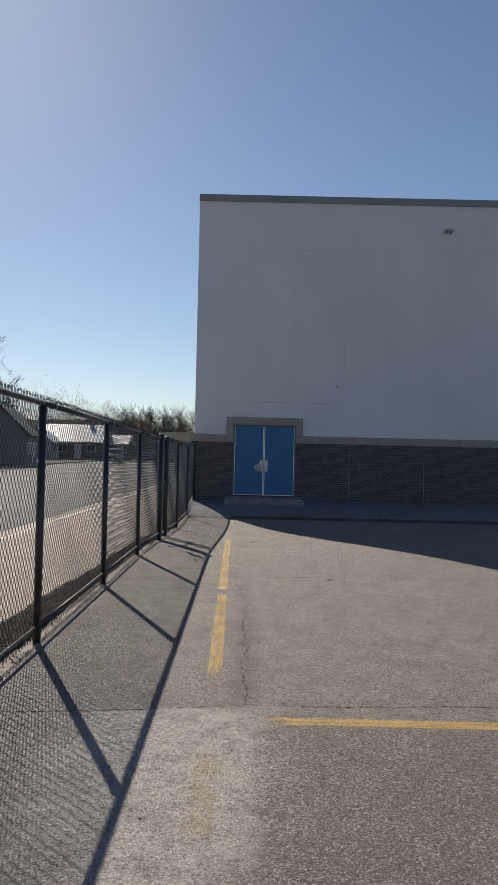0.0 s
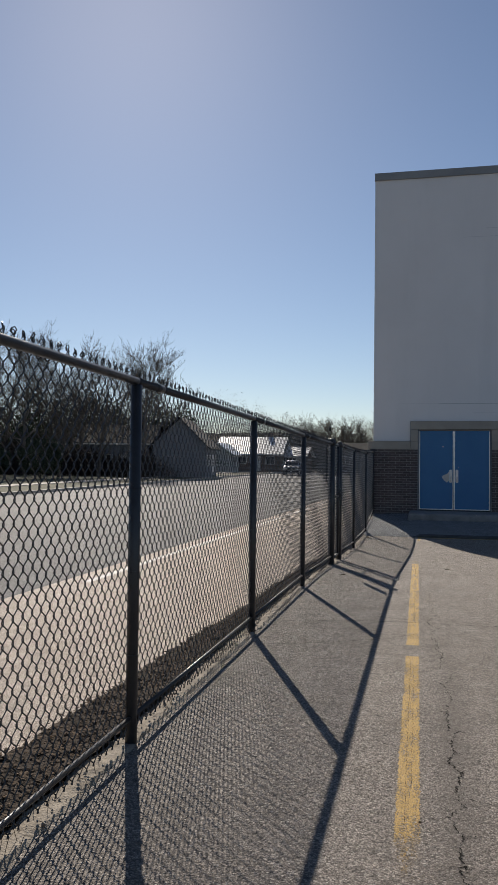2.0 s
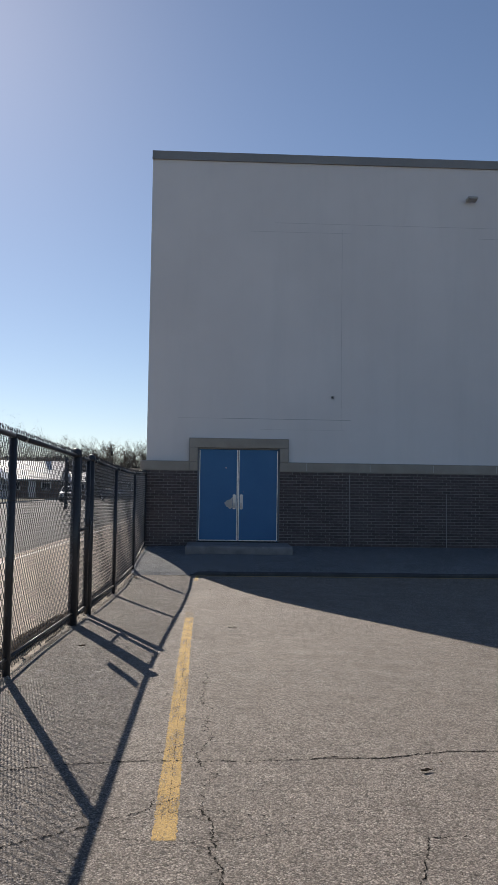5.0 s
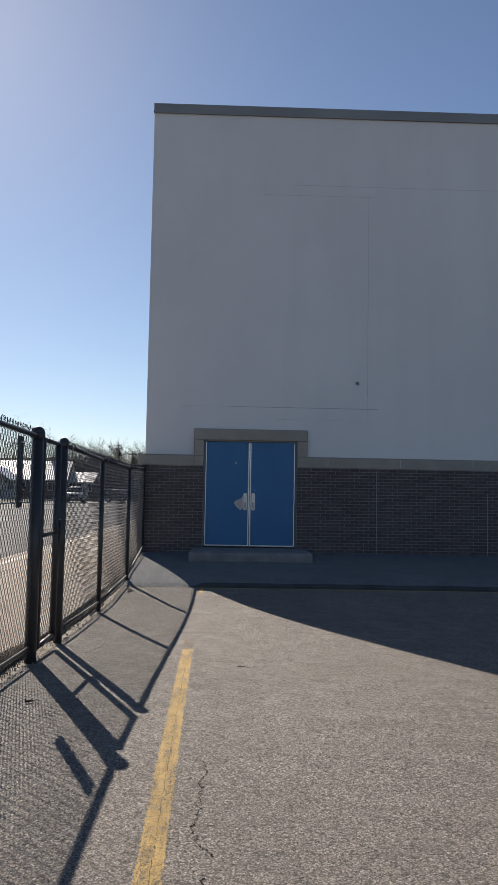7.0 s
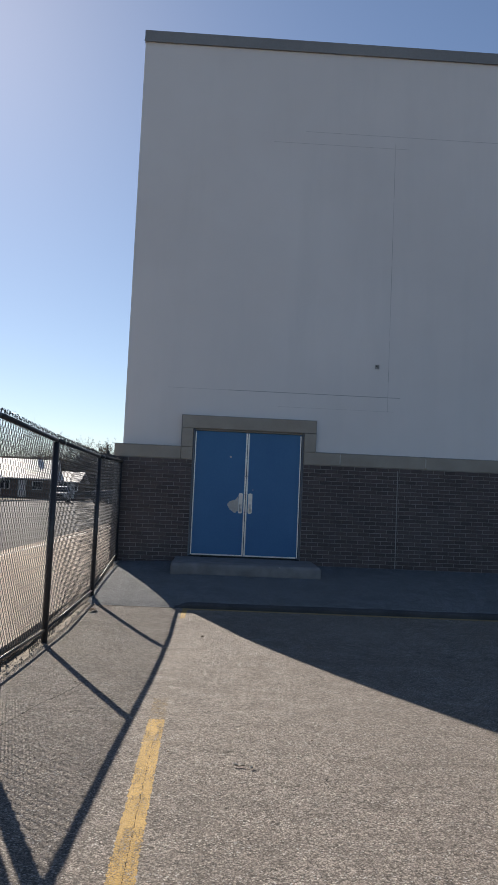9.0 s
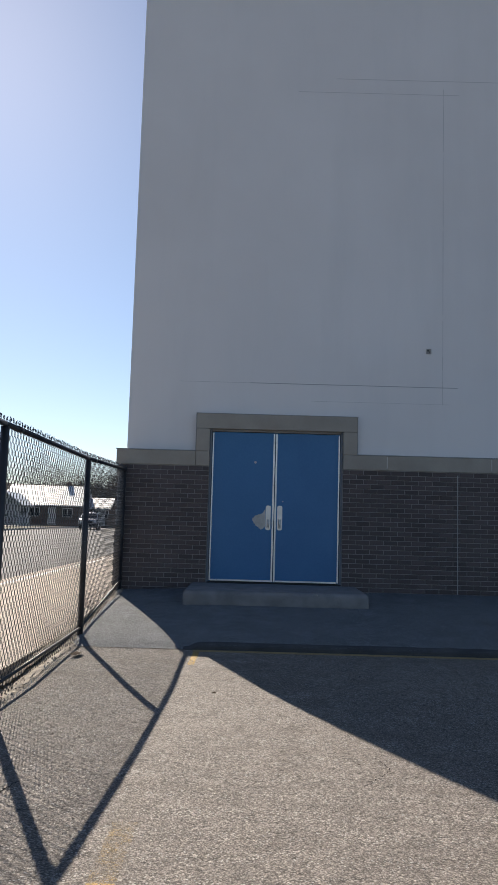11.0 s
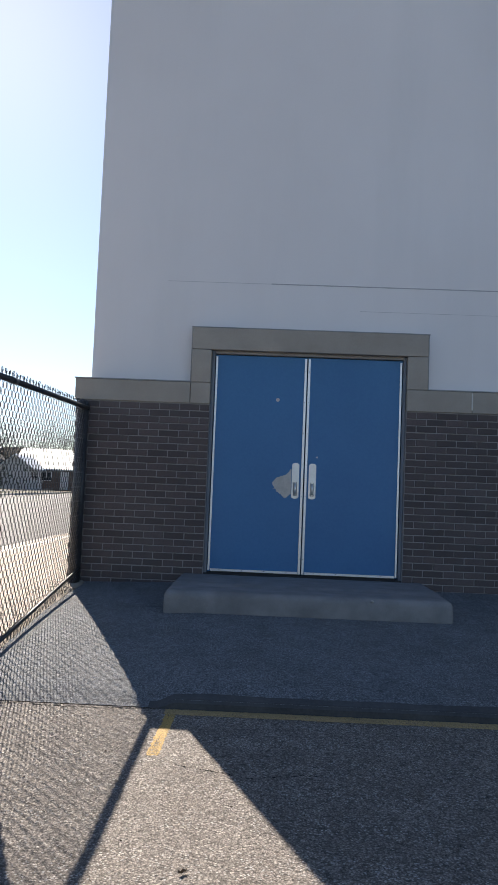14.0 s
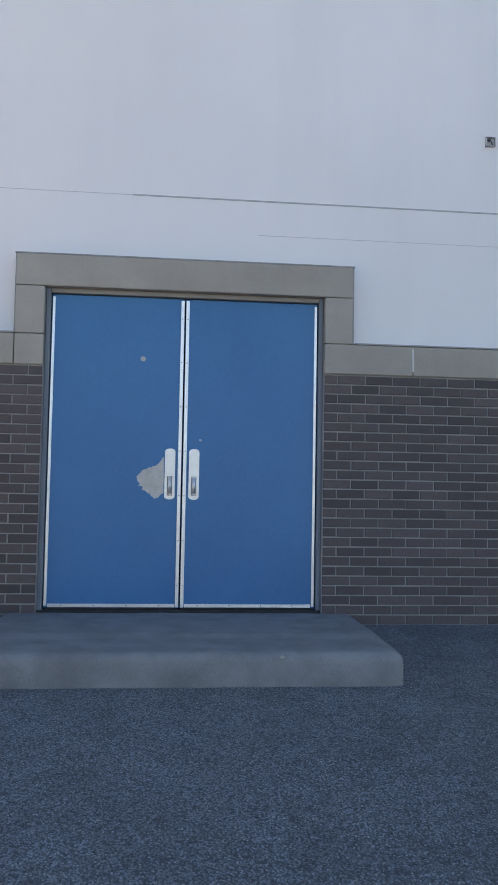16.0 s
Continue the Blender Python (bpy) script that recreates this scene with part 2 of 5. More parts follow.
M = dict(
    lot=asphalt("lot_asphalt", (0.290, 0.247, 0.213), (0.405, 0.350, 0.304), (0.71, 0.640, 0.566), patch=True, cells=150.0),
    # the apron's blue tint is the building's shade put into the colour
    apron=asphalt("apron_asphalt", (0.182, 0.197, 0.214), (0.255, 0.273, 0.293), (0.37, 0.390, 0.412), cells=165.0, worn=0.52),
    road=asphalt("road_asphalt", (0.085, 0.088, 0.095), (0.125, 0.128, 0.136), (0.27, 0.272, 0.28), cells=120.0, tint=0.4, worn=0.5),
    shoulder=asphalt("shoulder_asphalt", (0.53, 0.445, 0.365), (0.62, 0.53, 0.44), (0.70, 0.615, 0.52), cells=150.0, tint=0.35, worn=0.4),
    soil=plain("pale_dirt", (0.155, 0.13, 0.10), (0.37, 0.325, 0.265), 0.95, 3.5, 90.0, 0.8, dist=0.01),
    litter=plain("dead_leaf_litter", (0.045, 0.034, 0.026), (0.20, 0.145, 0.10), 0.95, 8.0, 90.0, 0.8),
    mulch=plain("dark_leaf_mould", (0.020, 0.016, 0.013), (0.085, 0.066, 0.052), 0.95, 6.0, 70.0, 0.9, dist=0.02),
    tar=plain("smooth_black_tar", (0.060, 0.060, 0.062), (0.098, 0.097, 0.097), 0.8, 3.0, 60.0, 0.3),
    pale_leaf=plain("pale_dry_leaf", (0.46, 0.41, 0.33), (0.66, 0.60, 0.50), 0.8, 30.0, 200.0, 0.3),
    stone=plain("pale_gravel", (0.16, 0.15, 0.13), (0.38, 0.35, 0.31), 0.9, 12.0, 120.0, 0.4),
    lawn=plain("winter_lawn", (0.036, 0.044, 0.020), (0.085, 0.082, 0.044), 0.95, 0.35, 14.0, 0.9, dist=0.03),
    earth=plain("winter_field", (0.075, 0.068, 0.040), (0.15, 0.125, 0.085), 0.95, 0.05, 3.0, 0.5, dist=0.05),
    step_stone=plain("dark_worn_concrete", (0.158, 0.153, 0.152), (0.255, 0.248, 0.244), 0.85, 5.0, 120.0, 0.4),
    kerb_stone=plain("pale_kerb_concrete", (0.30, 0.28, 0.25), (0.42, 0.40, 0.36), 0.85, 4.0, 90.0, 0.3),
    yellow=worn_paint("worn_yellow_paint", (0.70, 0.455, 0.135), 0.487, (1, 0.12, 1), [(1, 6.55, 5.95)]),
    yellow_cross=worn_paint("worn_yellow_cross_paint", (0.70, 0.455, 0.135), 0.495, (0.12, 1, 1), [(0, 0.30, 0.06)]),
    dull_cross=worn_paint("dull_yellow_cross_paint", (0.60, 0.42, 0.19), 0.515, (0.12, 1, 1)),
    faded=worn_paint("faded_yellow_paint", (0.52, 0.36, 0.15), 0.43),
    faint=worn_paint("nearly_gone_yellow_paint", (0.66, 0.49, 0.25), 0.430, (1, 1, 1), [(1, 4.75, 5.05)]),
    trace=worn_paint("last_trace_of_yellow_paint", (0.46, 0.36, 0.20), 0.365),
    white_line=worn_paint("worn_white_paint", (0.80, 0.78, 0.74), 0.56),
    # flat strips; the shade down inside a crack is put into this near-black
    crack=plain("crack_depth_shade", (0.006, 0.0055, 0.005), (0.014, 0.012, 0.010), 0.95, 20.0, 90.0, 0.4),
    wall=wall_paint(),
    limestone=plain("buff_stone_trim", (0.30, 0.265, 0.225), (0.385, 0.345, 0.295), 0.85, 2.5, 140.0, 0.3),
    mortar=plain("pale_mortar", (0.245, 0.228, 0.222), (0.345, 0.323, 0.312), 0.95, 3.0, 150.0, 0.5),
    brick=brick_mat("dark_brown_brick", False),
    brick_joined=brick_mat("dark_brown_brick_run", True),
    caulk=plain("grey_joint_caulk", (0.22, 0.215, 0.21), (0.38, 0.37, 0.365), 0.7, 5.0, 80.0, 0.2),
    seam=plain("weathered_panel_seam", (0.34, 0.335, 0.33), (0.47, 0.46, 0.455), 0.8, 9.0, 80.0, 0.2),
    seam_faint=plain("painted_over_seam", (0.50, 0.48, 0.47), (0.60, 0.58, 0.57), 0.8, 9.0, 80.0, 0.2),
    joint_caulk=plain("dirty_control_joint_caulk", (0.30, 0.29, 0.28), (0.42, 0.41, 0.395), 0.8, 4.0, 80.0, 0.2),
    white_caulk=plain("pale_joint_caulk", (0.52, 0.50, 0.47), (0.62, 0.60, 0.57), 0.7, 5.0, 80.0, 0.2),
    coping=plain("dark_bronze_coping", (0.23, 0.22, 0.21), (0.29, 0.278, 0.265), 0.5, 0.8, 40.0, 0.1, 0.3),
    roofing=plain("grey_roof_membrane", (0.20, 0.20, 0.20), (0.28, 0.28, 0.27), 0.9, 1.0, 30.0, 0.2),
    door_blue=plain("blue_door_enamel", (0.014, 0.126, 0.300), (0.024, 0.152, 0.340), 0.42, 1.4, 45.0, 0.06),
    frame_paint=plain("blue_grey_frame_paint", (0.13, 0.148, 0.178), (0.17, 0.188, 0.215), 0.5, 3.0, 50.0, 0.08),
    head_paint=plain("putty_frame_paint", (0.235, 0.215, 0.195), (0.29, 0.27, 0.245), 0.6, 3.0, 50.0, 0.08),
    alu=plain("brushed_aluminium", (0.62, 0.62, 0.61), (0.74, 0.74, 0.73), 0.38, 4.0, 90.0, 0.08, 0.75),
    steel=plain("satin_steel", (0.55, 0.545, 0.53), (0.66, 0.655, 0.64), 0.35, 5.0, 80.0, 0.06, 0.6),
    rubber=plain("black_rubber", (0.012, 0.012, 0.013), (0.03, 0.03, 0.03), 0.8, 6.0, 60.0, 0.2),
    primer=plain("bare_pale_primer", (0.42, 0.40, 0.36), (0.60, 0.57, 0.52), 0.7, 14.0, 90.0, 0.15),
    vinyl=plain("black_vinyl_coating", (0.020, 0.021, 0.024), (0.042, 0.043, 0.047), 0.36, 5.0, 120.0, 0.12),
    bark=plain("grey_brown_bark", (0.095, 0.080, 0.066), (0.20, 0.172, 0.145), 0.9, 1.5, 25.0, 0.6, dist=0.02),
    twigs=plain("dark_winter_twigs", (0.036, 0.032, 0.030), (0.078, 0.068, 0.062), 0.9, 1.5, 25.0, 0.6, dist=0.02),
    hill=plain("brown_wooded_hillside", (0.035, 0.032, 0.026), (0.085, 0.075, 0.060), 0.95, 0.12, 1.4, 1.0, dist=0.8),
    evergreen=plain("dark_evergreen", (0.040, 0.050, 0.032), (0.085, 0.098, 0.065), 0.8, 0.8, 9.0, 0.4),
    siding=plain("grey_house_siding", (0.15, 0.16, 0.185), (0.22, 0.23, 0.25), 0.75, 0.6, 12.0, 0.1),
    siding_pale=plain("pale_grey_siding", (0.50, 0.50, 0.50), (0.60, 0.60, 0.59), 0.75, 0.6, 12.0, 0.1),
    siding_tan=plain("tan_house_siding", (0.30, 0.26, 0.22), (0.38, 0.34, 0.29), 0.75, 0.6, 12.0, 0.1),
    house_brick=plain("brown_house_brick", (0.11, 0.075, 0.060), (0.18, 0.125, 0.10), 0.85, 1.0, 14.0, 0.3),
    shingle=plain("dark_shingles", (0.022, 0.022, 0.024), (0.045, 0.044, 0.046), 0.9, 0.7, 10.0, 0.5, dist=0.01),
    pale_roof=plain("pale_metal_roof", (0.66, 0.67, 0.69), (0.80, 0.80, 0.80), 0.35, 0.8, 6.0, 0.1, 0.2),
    trim_white=plain("white_house_trim", (0.72, 0.71, 0.69), (0.80, 0.79, 0.77), 0.5, 1.0, 30.0, 0.05),
    car_silver=plain("silver_car_paint", (0.42, 0.43, 0.45), (0.48, 0.49, 0.51), 0.28, 1.0, 40.0, 0.02, 0.6),
    car_dark=plain("dark_blue_car_paint", (0.020, 0.024, 0.035), (0.030, 0.034, 0.045), 0.25, 1.0, 40.0, 0.02, 0.3),
    tyre=plain("tyre_rubber", (0.012, 0.012, 0.012), (0.025, 0.025, 0.025), 0.85, 6.0, 60.0, 0.2),
    lamp_lens=plain("clear_lamp_lens", (0.70, 0.70, 0.70), (0.80, 0.80, 0.80), 0.12, 4.0, 50.0, 0.03),
    wood=plain("weathered_pole_wood", (0.10, 0.08, 0.06), (0.18, 0.15, 0.12), 0.9, 2.0, 30.0, 0.5),
    leaf=plain("dry_brown_leaf", (0.07, 0.042, 0.022), (0.14, 0.09, 0.05), 0.8, 30.0, 200.0, 0.3),
    sign=plain("dull_sign_back", (0.10, 0.10, 0.105), (0.16, 0.16, 0.165), 0.5, 4.0, 40.0, 0.1, 0.5),
    fixture=plain("dark_bronze_fixture", (0.035, 0.032, 0.03), (0.06, 0.055, 0.05), 0.5, 5.0, 60.0, 0.1, 0.3),
    stain=plain("grey_weather_stain", (0.36, 0.35, 0.345), (0.50, 0.49, 0.48), 0.9, 3.0, 60.0, 0.1),
)
for dull in ("shingle", "evergreen", "bark", "twigs", "hill", "crack", "tar", "mulch", "litter"):
    M[dull].node_tree.nodes["Principled BSDF"].inputs["Specular IOR Level"].default_value = 0.12
pane = Nodes("dark_window_glass", 0.06)
pane.b.inputs["Base Color"].default_value = (0.02, 0.024, 0.03, 1)
M["glass"] = pane.m


# ---- builders ----
def part(name, bm, material, parent=None, label="", kind=""):
    """Links a bmesh as one mesh object, under a thing or a part."""
    me = bpy.data.meshes.new(name)
    if isinstance(bm, tuple):
        me.from_pydata(bm[0], [], bm[1])
    else:
        bm.to_mesh(me)
        bm.free()
    me.materials.append(material)
    ob = new(name, me)
    ob.parent = parent
    return tagged(ob, label, kind=kind)


def thing(name, label, category, group="", at=None, kind=""):
    ob = new(name)
    ob.empty_display_size = 0.2
    if at is not None:
        ob.matrix_basis = at
    return tagged(ob, label, category, group, kind)


def box(x0, x1, y0, y1, z0, z1, bevel=0.0, bm=None, seg=1):
    out = bm or bmesh.new()
    r = bmesh.ops.create_cube(out, size=1)
    for v in r["verts"]:
        v.co = Vector((x0 + (v.co.x + 0.5) * (x1 - x0), y0 + (v.co.y + 0.5) * (y1 - y0), z0 + (v.co.z + 0.5) * (z1 - z0)))
    if bevel:
        edges = {e for v in r["verts"] for e in v.link_edges}
        bmesh.ops.bevel(out, geom=list(edges), offset=bevel, segments=seg, affect="EDGES", profile=0.5)
    return out


def rod(p0, p1, r0, r1=None, n=10, bm=None):
    """A closed round bar between two points."""
    out = bm or bmesh.new()
    p0, p1 = Vector(p0), Vector(p1)
    d = p1 - p0
    m = Matrix.Translation((p0 + p1) / 2) @ d.to_track_quat("Z", "Y").to_matrix().to_4x4()
    bmesh.ops.create_cone(out, cap_ends=True, segments=n, radius1=r0, radius2=r0 if r1 is None else r1, depth=d.length, matrix=m)
    for f in out.faces:
        f.smooth = len(f.verts) == 4
    return out


def dome(c, r, flat=0.7, bm=None):
    out = bm or bmesh.new()
    bmesh.ops.create_uvsphere(out, u_segments=10, v_segments=6, radius=r, matrix=Matrix.Translation(c) @ Matrix.Diagonal((1, 1, flat, 1)))
    for f in out.faces:
        f.smooth = True
    return out


def tubes(lines, radius, n=3):
    """Vertices and faces of many thin tubes; a line is a list of points, radius a number or one for each point."""
    vs, fs = [], []
    ang = [2 * math.pi * k / n for k in range(n)]
    for pts in lines:
        base = len(vs)
        pts = [Vector(p) for p in pts]
        for i, p in enumerate(pts):
            d = (pts[min(i + 1, len(pts) - 1)] - pts[max(i - 1, 0)]).normalized()
            side = d.cross(Vector((0.31, 0.95, 0.05))).normalized() if abs(d.y) < 0.9 else d.cross(Vector((1, 0, 0))).normalized()
            up = side.cross(d)
            r = radius if isinstance(radius, (int, float)) else radius[i]
            vs.extend(p + (side * math.cos(a) + up * math.sin(a)) * r for a in ang)
        for i in range(len(pts) - 1):
            for k in range(n):
                a, b = base + i * n + k, base + i * n + (k + 1) % n
                fs.append((a, b, b + n, a + n))
    return vs, fs


def sheet(xs, ys, height):
    """A grid of quads over the lists xs and ys with z from height(x, y)."""
    vs = [(x, y, height(x, y)) for y in ys for x in xs]
    w = len(xs)
    fs = [(j * w + i, j * w + i + 1, (j + 1) * w + i + 1, (j + 1) * w + i) for j in range(len(ys) - 1) for i in range(w - 1)]
    return vs, fs


def steps(a, b, d):
    k = max(1, round(abs(b - a) / d))
    return [a + (b - a) * i / k for i in range(k + 1)]


# ---- ground, street, lot ----
def rise(y):
    """The street climbs gently away from the lot."""
    return 0.03 + 0.0085 * max(0.0, min(y, 260.0) - 35.0)


def lot_z(y):
    """The lot is level at first, then dips before the building's apron."""
    v = min(1.0, max(0.0, (y - 12.5) / 7.5))
    return 0.075 - 0.19 * v * v * (3 - 2 * v) + 0.052 * min(1.0, max(0.0, (y - 20.4) / 1.8))


def wide(a, b):
    return sorted({round(math.copysign(abs(t) ** 2.2, t), 3) for t in steps(-math.copysign(abs(a) ** (1 / 2.2), -a), b ** (1 / 2.2), 0.35)} | {a, b})


ground = part("ground", sheet(wide(-1500.0, 1500.0), wide(-1500.0, 1500.0), lambda x, y: -0.30 + rise(y)), M["earth"])
tagged(ground, "brown winter ground reaching out to the horizon", "ground", kind="structure")
far_ys = steps(-60, 26, 4.0) + steps(30, 320, 10.0)
shoulder = part("pavement", sheet([-4.95, -3.6, -2.8, -2.0, -1.87, -1.84], far_ys, lambda x, y: -0.045 + rise(y) - (0.2 if x > -1.85 else 0.0)), M["shoulder"])
tagged(shoulder, "pale tan worn asphalt shoulder beside the fence", "pavement", kind="structure")
road = part("road", sheet([-19.7, -15.0, -11.0, -8.0, -4.95], far_ys, lambda x, y: -0.05 + rise(y)), M["road"])
tagged(road, "wide grey asphalt street with a white edge line", "road", kind="structure")
part("edge_line", sheet([-4.65, -4.53], steps(13.0, 26.0, 1.0) + steps(30, 320, 10.0), lambda x, y: -0.040 + rise(y)), M["white_line"], road, "worn white edge line")
kerb_far = part("kerb", sheet([-20.02, -20.0, -19.72, -19.68], far_ys, lambda x, y: rise(y) + (0.09 if -20.01 < x < -19.7 else -0.06)), M["kerb_stone"])
tagged(kerb_far, "pale concrete kerb along the far side of the street", "kerb", kind="structure")
lawn = part("lawn", sheet([-75.0, -60.0, -45.0, -32.0, -24.0, -20.01], far_ys, lambda x, y: 0.07 + rise(y) + 0.012 * max(0, -24 - x)), M["lawn"])
tagged(lawn, "dull green and brown winter lawn across the street", "lawn", kind="structure")

far_walk = part("pavement", sheet([-25.0, -24.98, -23.8, -23.78], far_ys, lambda x, y: 0.075 + rise(y) + (0.035 if -24.99 < x < -23.79 else -0.05)), M["kerb_stone"])
tagged(far_walk, "pale concrete footpath along the far lawn", "pavement", kind="structure")

lot = part("parking_lot", sheet([-1.66, 0.0, 4.0, 12.0, 30.0, 60.0], steps(-60, 12.5, 4.0) + steps(13.0, 22.22, 0.35), lambda x, y: lot_z(y)), M["lot"])
tagged(lot, "worn grey-tan asphalt parking lot with cracks", "parking lot", kind="structure")


def apron_z(x, y):
    v = (y - 22.22) / (25.36 - 22.22)
    w = min(1.0, max(0.0, (x + 0.47 + 0.6 * v) / (0.13 + 0.6 * v)))
    w = w * w * (3 - 2 * w)
    foot = lot_z(22.2) + 0.004 + 0.050 * w
    top = 0.285 + 0.045 * min(1.0, max(0.0, (x + 1.66) / 1.2))
    return foot + (top - foot) * v ** 0.73


ax = sorted(set(steps(-1.66, -0.6, 0.12) + steps(-0.6, -0.2, 0.03) + steps(-0.2, 5.0, 0.08) + steps(5.0, 60.0, 4.0)))
av, af = sheet(ax, steps(22.22, 25.40, 0.19), apron_z)
row = len(ax)
off = len(av)
kb = lot_z(22.2)
smear = lambda x: 22.285 + 0.022 * noise.noise((x * 2.3, 0.4, 1.0)) + 0.010 * noise.noise((x * 9.0, 3.0, 1.0))
kv = [(x, 22.212, kb - 0.02) for x in ax] + [(x, 22.209, kb + (apron_z(x, 22.22) - kb) * 0.7) for x in ax] + [(x, 22.226, apron_z(x, 22.226) + 0.002) for x in ax]
kv += [(x, smear(x), apron_z(x, smear(x)) + 0.0035) for x in ax] + [(x, smear(x) + 0.006, apron_z(x, smear(x) + 0.006) - 0.003) for x in ax]
kf = [(k * row + i, k * row + i + 1, (k + 1) * row + i + 1, (k + 1) * row + i) for k in range(4) for i in range(row - 1) if ax[i] > -0.52]
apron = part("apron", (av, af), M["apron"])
tagged(apron, "dark asphalt apron, tinted shade-blue, sloping up to the building behind a low edge", "pavement", kind="structure")


kerb_face = part("kerb", (kv, kf), M["tar"])
tagged(kerb_face, "low smooth black tarred edge of the raised apron", "kerb", kind="structure")


def ribbon(points, width, seed, z=0.0035, step=0.05, wander=0.012, ground=None):
    """A jagged strip along a line of corners."""
    rng = random.Random(seed)
    vs, fs, lat = [], [], 0.0
    for (ax0, ay0), (bx0, by0) in zip(points, points[1:]):
        d = Vector((bx0 - ax0, by0 - ay0))
        side = Vector((-d.y, d.x)).normalized()
        n = max(2, round(d.length / step))
        for i in range(n + 1):
            lat = lat * 0.6 + rng.uniform(-wander, wander)
            c = Vector((ax0, ay0)) + d * (i / n) + side * lat
            h = width * (0.12 + 1.25 * rng.random() ** 1.6) / 2
            c += side * rng.uniform(-0.5, 0.5) * wander
            for s in (-h, h):
                p = c + side * (s + rng.uniform(-0.35, 0.35) * width)
                vs.append((p.x, p.y, z + (ground(p.x, p.y) if ground else lot_z(p.y))))
            k = len(vs)
            if k >= 4:
                fs.append((k - 4, k - 3, k - 1, k - 2))
    return vs, fs


LINE = lambda y: -0.180 - 0.0163 * (y - 6.5) + 0.062 * max(0.0, y - 20.2) / 1.6       # middle of the long bay line


def frayed(n, seed, size=0.0028):
    """Small sideways steps for the worn edge of a painted line."""
    r = random.Random(seed)
    return [r.gauss(0, size) for _ in range(n)]


def bay_line(y0, y1, material, w=0.104, label=""):
    ys = steps(y0, y1, 0.018)
    e = [frayed(len(ys), y0 + k) for k in (0.1, 0.2)]
    vs = [(LINE(y) + s * w / 2 + e[k][i], y, lot_z(y) + 0.0015) for i, y in enumerate(ys) for k, s in enumerate((-1, 1))]
    fs = [(2 * i, 2 * i + 1, 2 * i + 3, 2 * i + 2) for i in range(len(ys) - 1)]
    return part("painted_line", (vs, fs), material, lot, label)


def cross_line(x0, x1, y0, y1, lift, material, label):
    xs = sorted(set(steps(x0, 4.0, 0.018) + steps(4.0, x1, 0.4)))
    e = [frayed(len(xs), y0 + k) for k in (0.3, 0.4)]
    vs = [(x, y + e[k][i], lot_z(y) + lift) for i, x in enumerate(xs) for k, y in enumerate((y0, y1))]
    fs = [(2 * i, 2 * i + 2, 2 * i + 3, 2 * i + 1) for i in range(len(xs) - 1)]
    return part("painted_line", (vs, fs), material, lot, label)


bay_line(5.95, 9.58, M["yellow"], label="yellow painted line, worn")
bay_line(9.98, 16.75, M["yellow"], label="yellow painted line, worn")
bay_line(21.45, 22.21, M["yellow"], 0.060, label="short yellow painted stub")
bay_line(9.58, 9.98, M["trace"], label="worn-away gap in the yellow line")
bay_line(16.75, 17.4, M["faded"], label="faded end of the yellow line")
bay_line(3.95, 5.0, M["faint"], 0.11, label="faint older yellow line")
bay_line(17.4, 21.45, M["trace"], 0.09, label="almost vanished yellow line")
cross_line(0.03, 14.0, 5.305, 5.435, 0.0015, M["yellow_cross"], "yellow bay line across the lot")
cross_line(LINE(22) - 0.04, 20.0, 22.105, 22.205, 0.0025, M["dull_cross"], "yellow line at the foot of the apron")

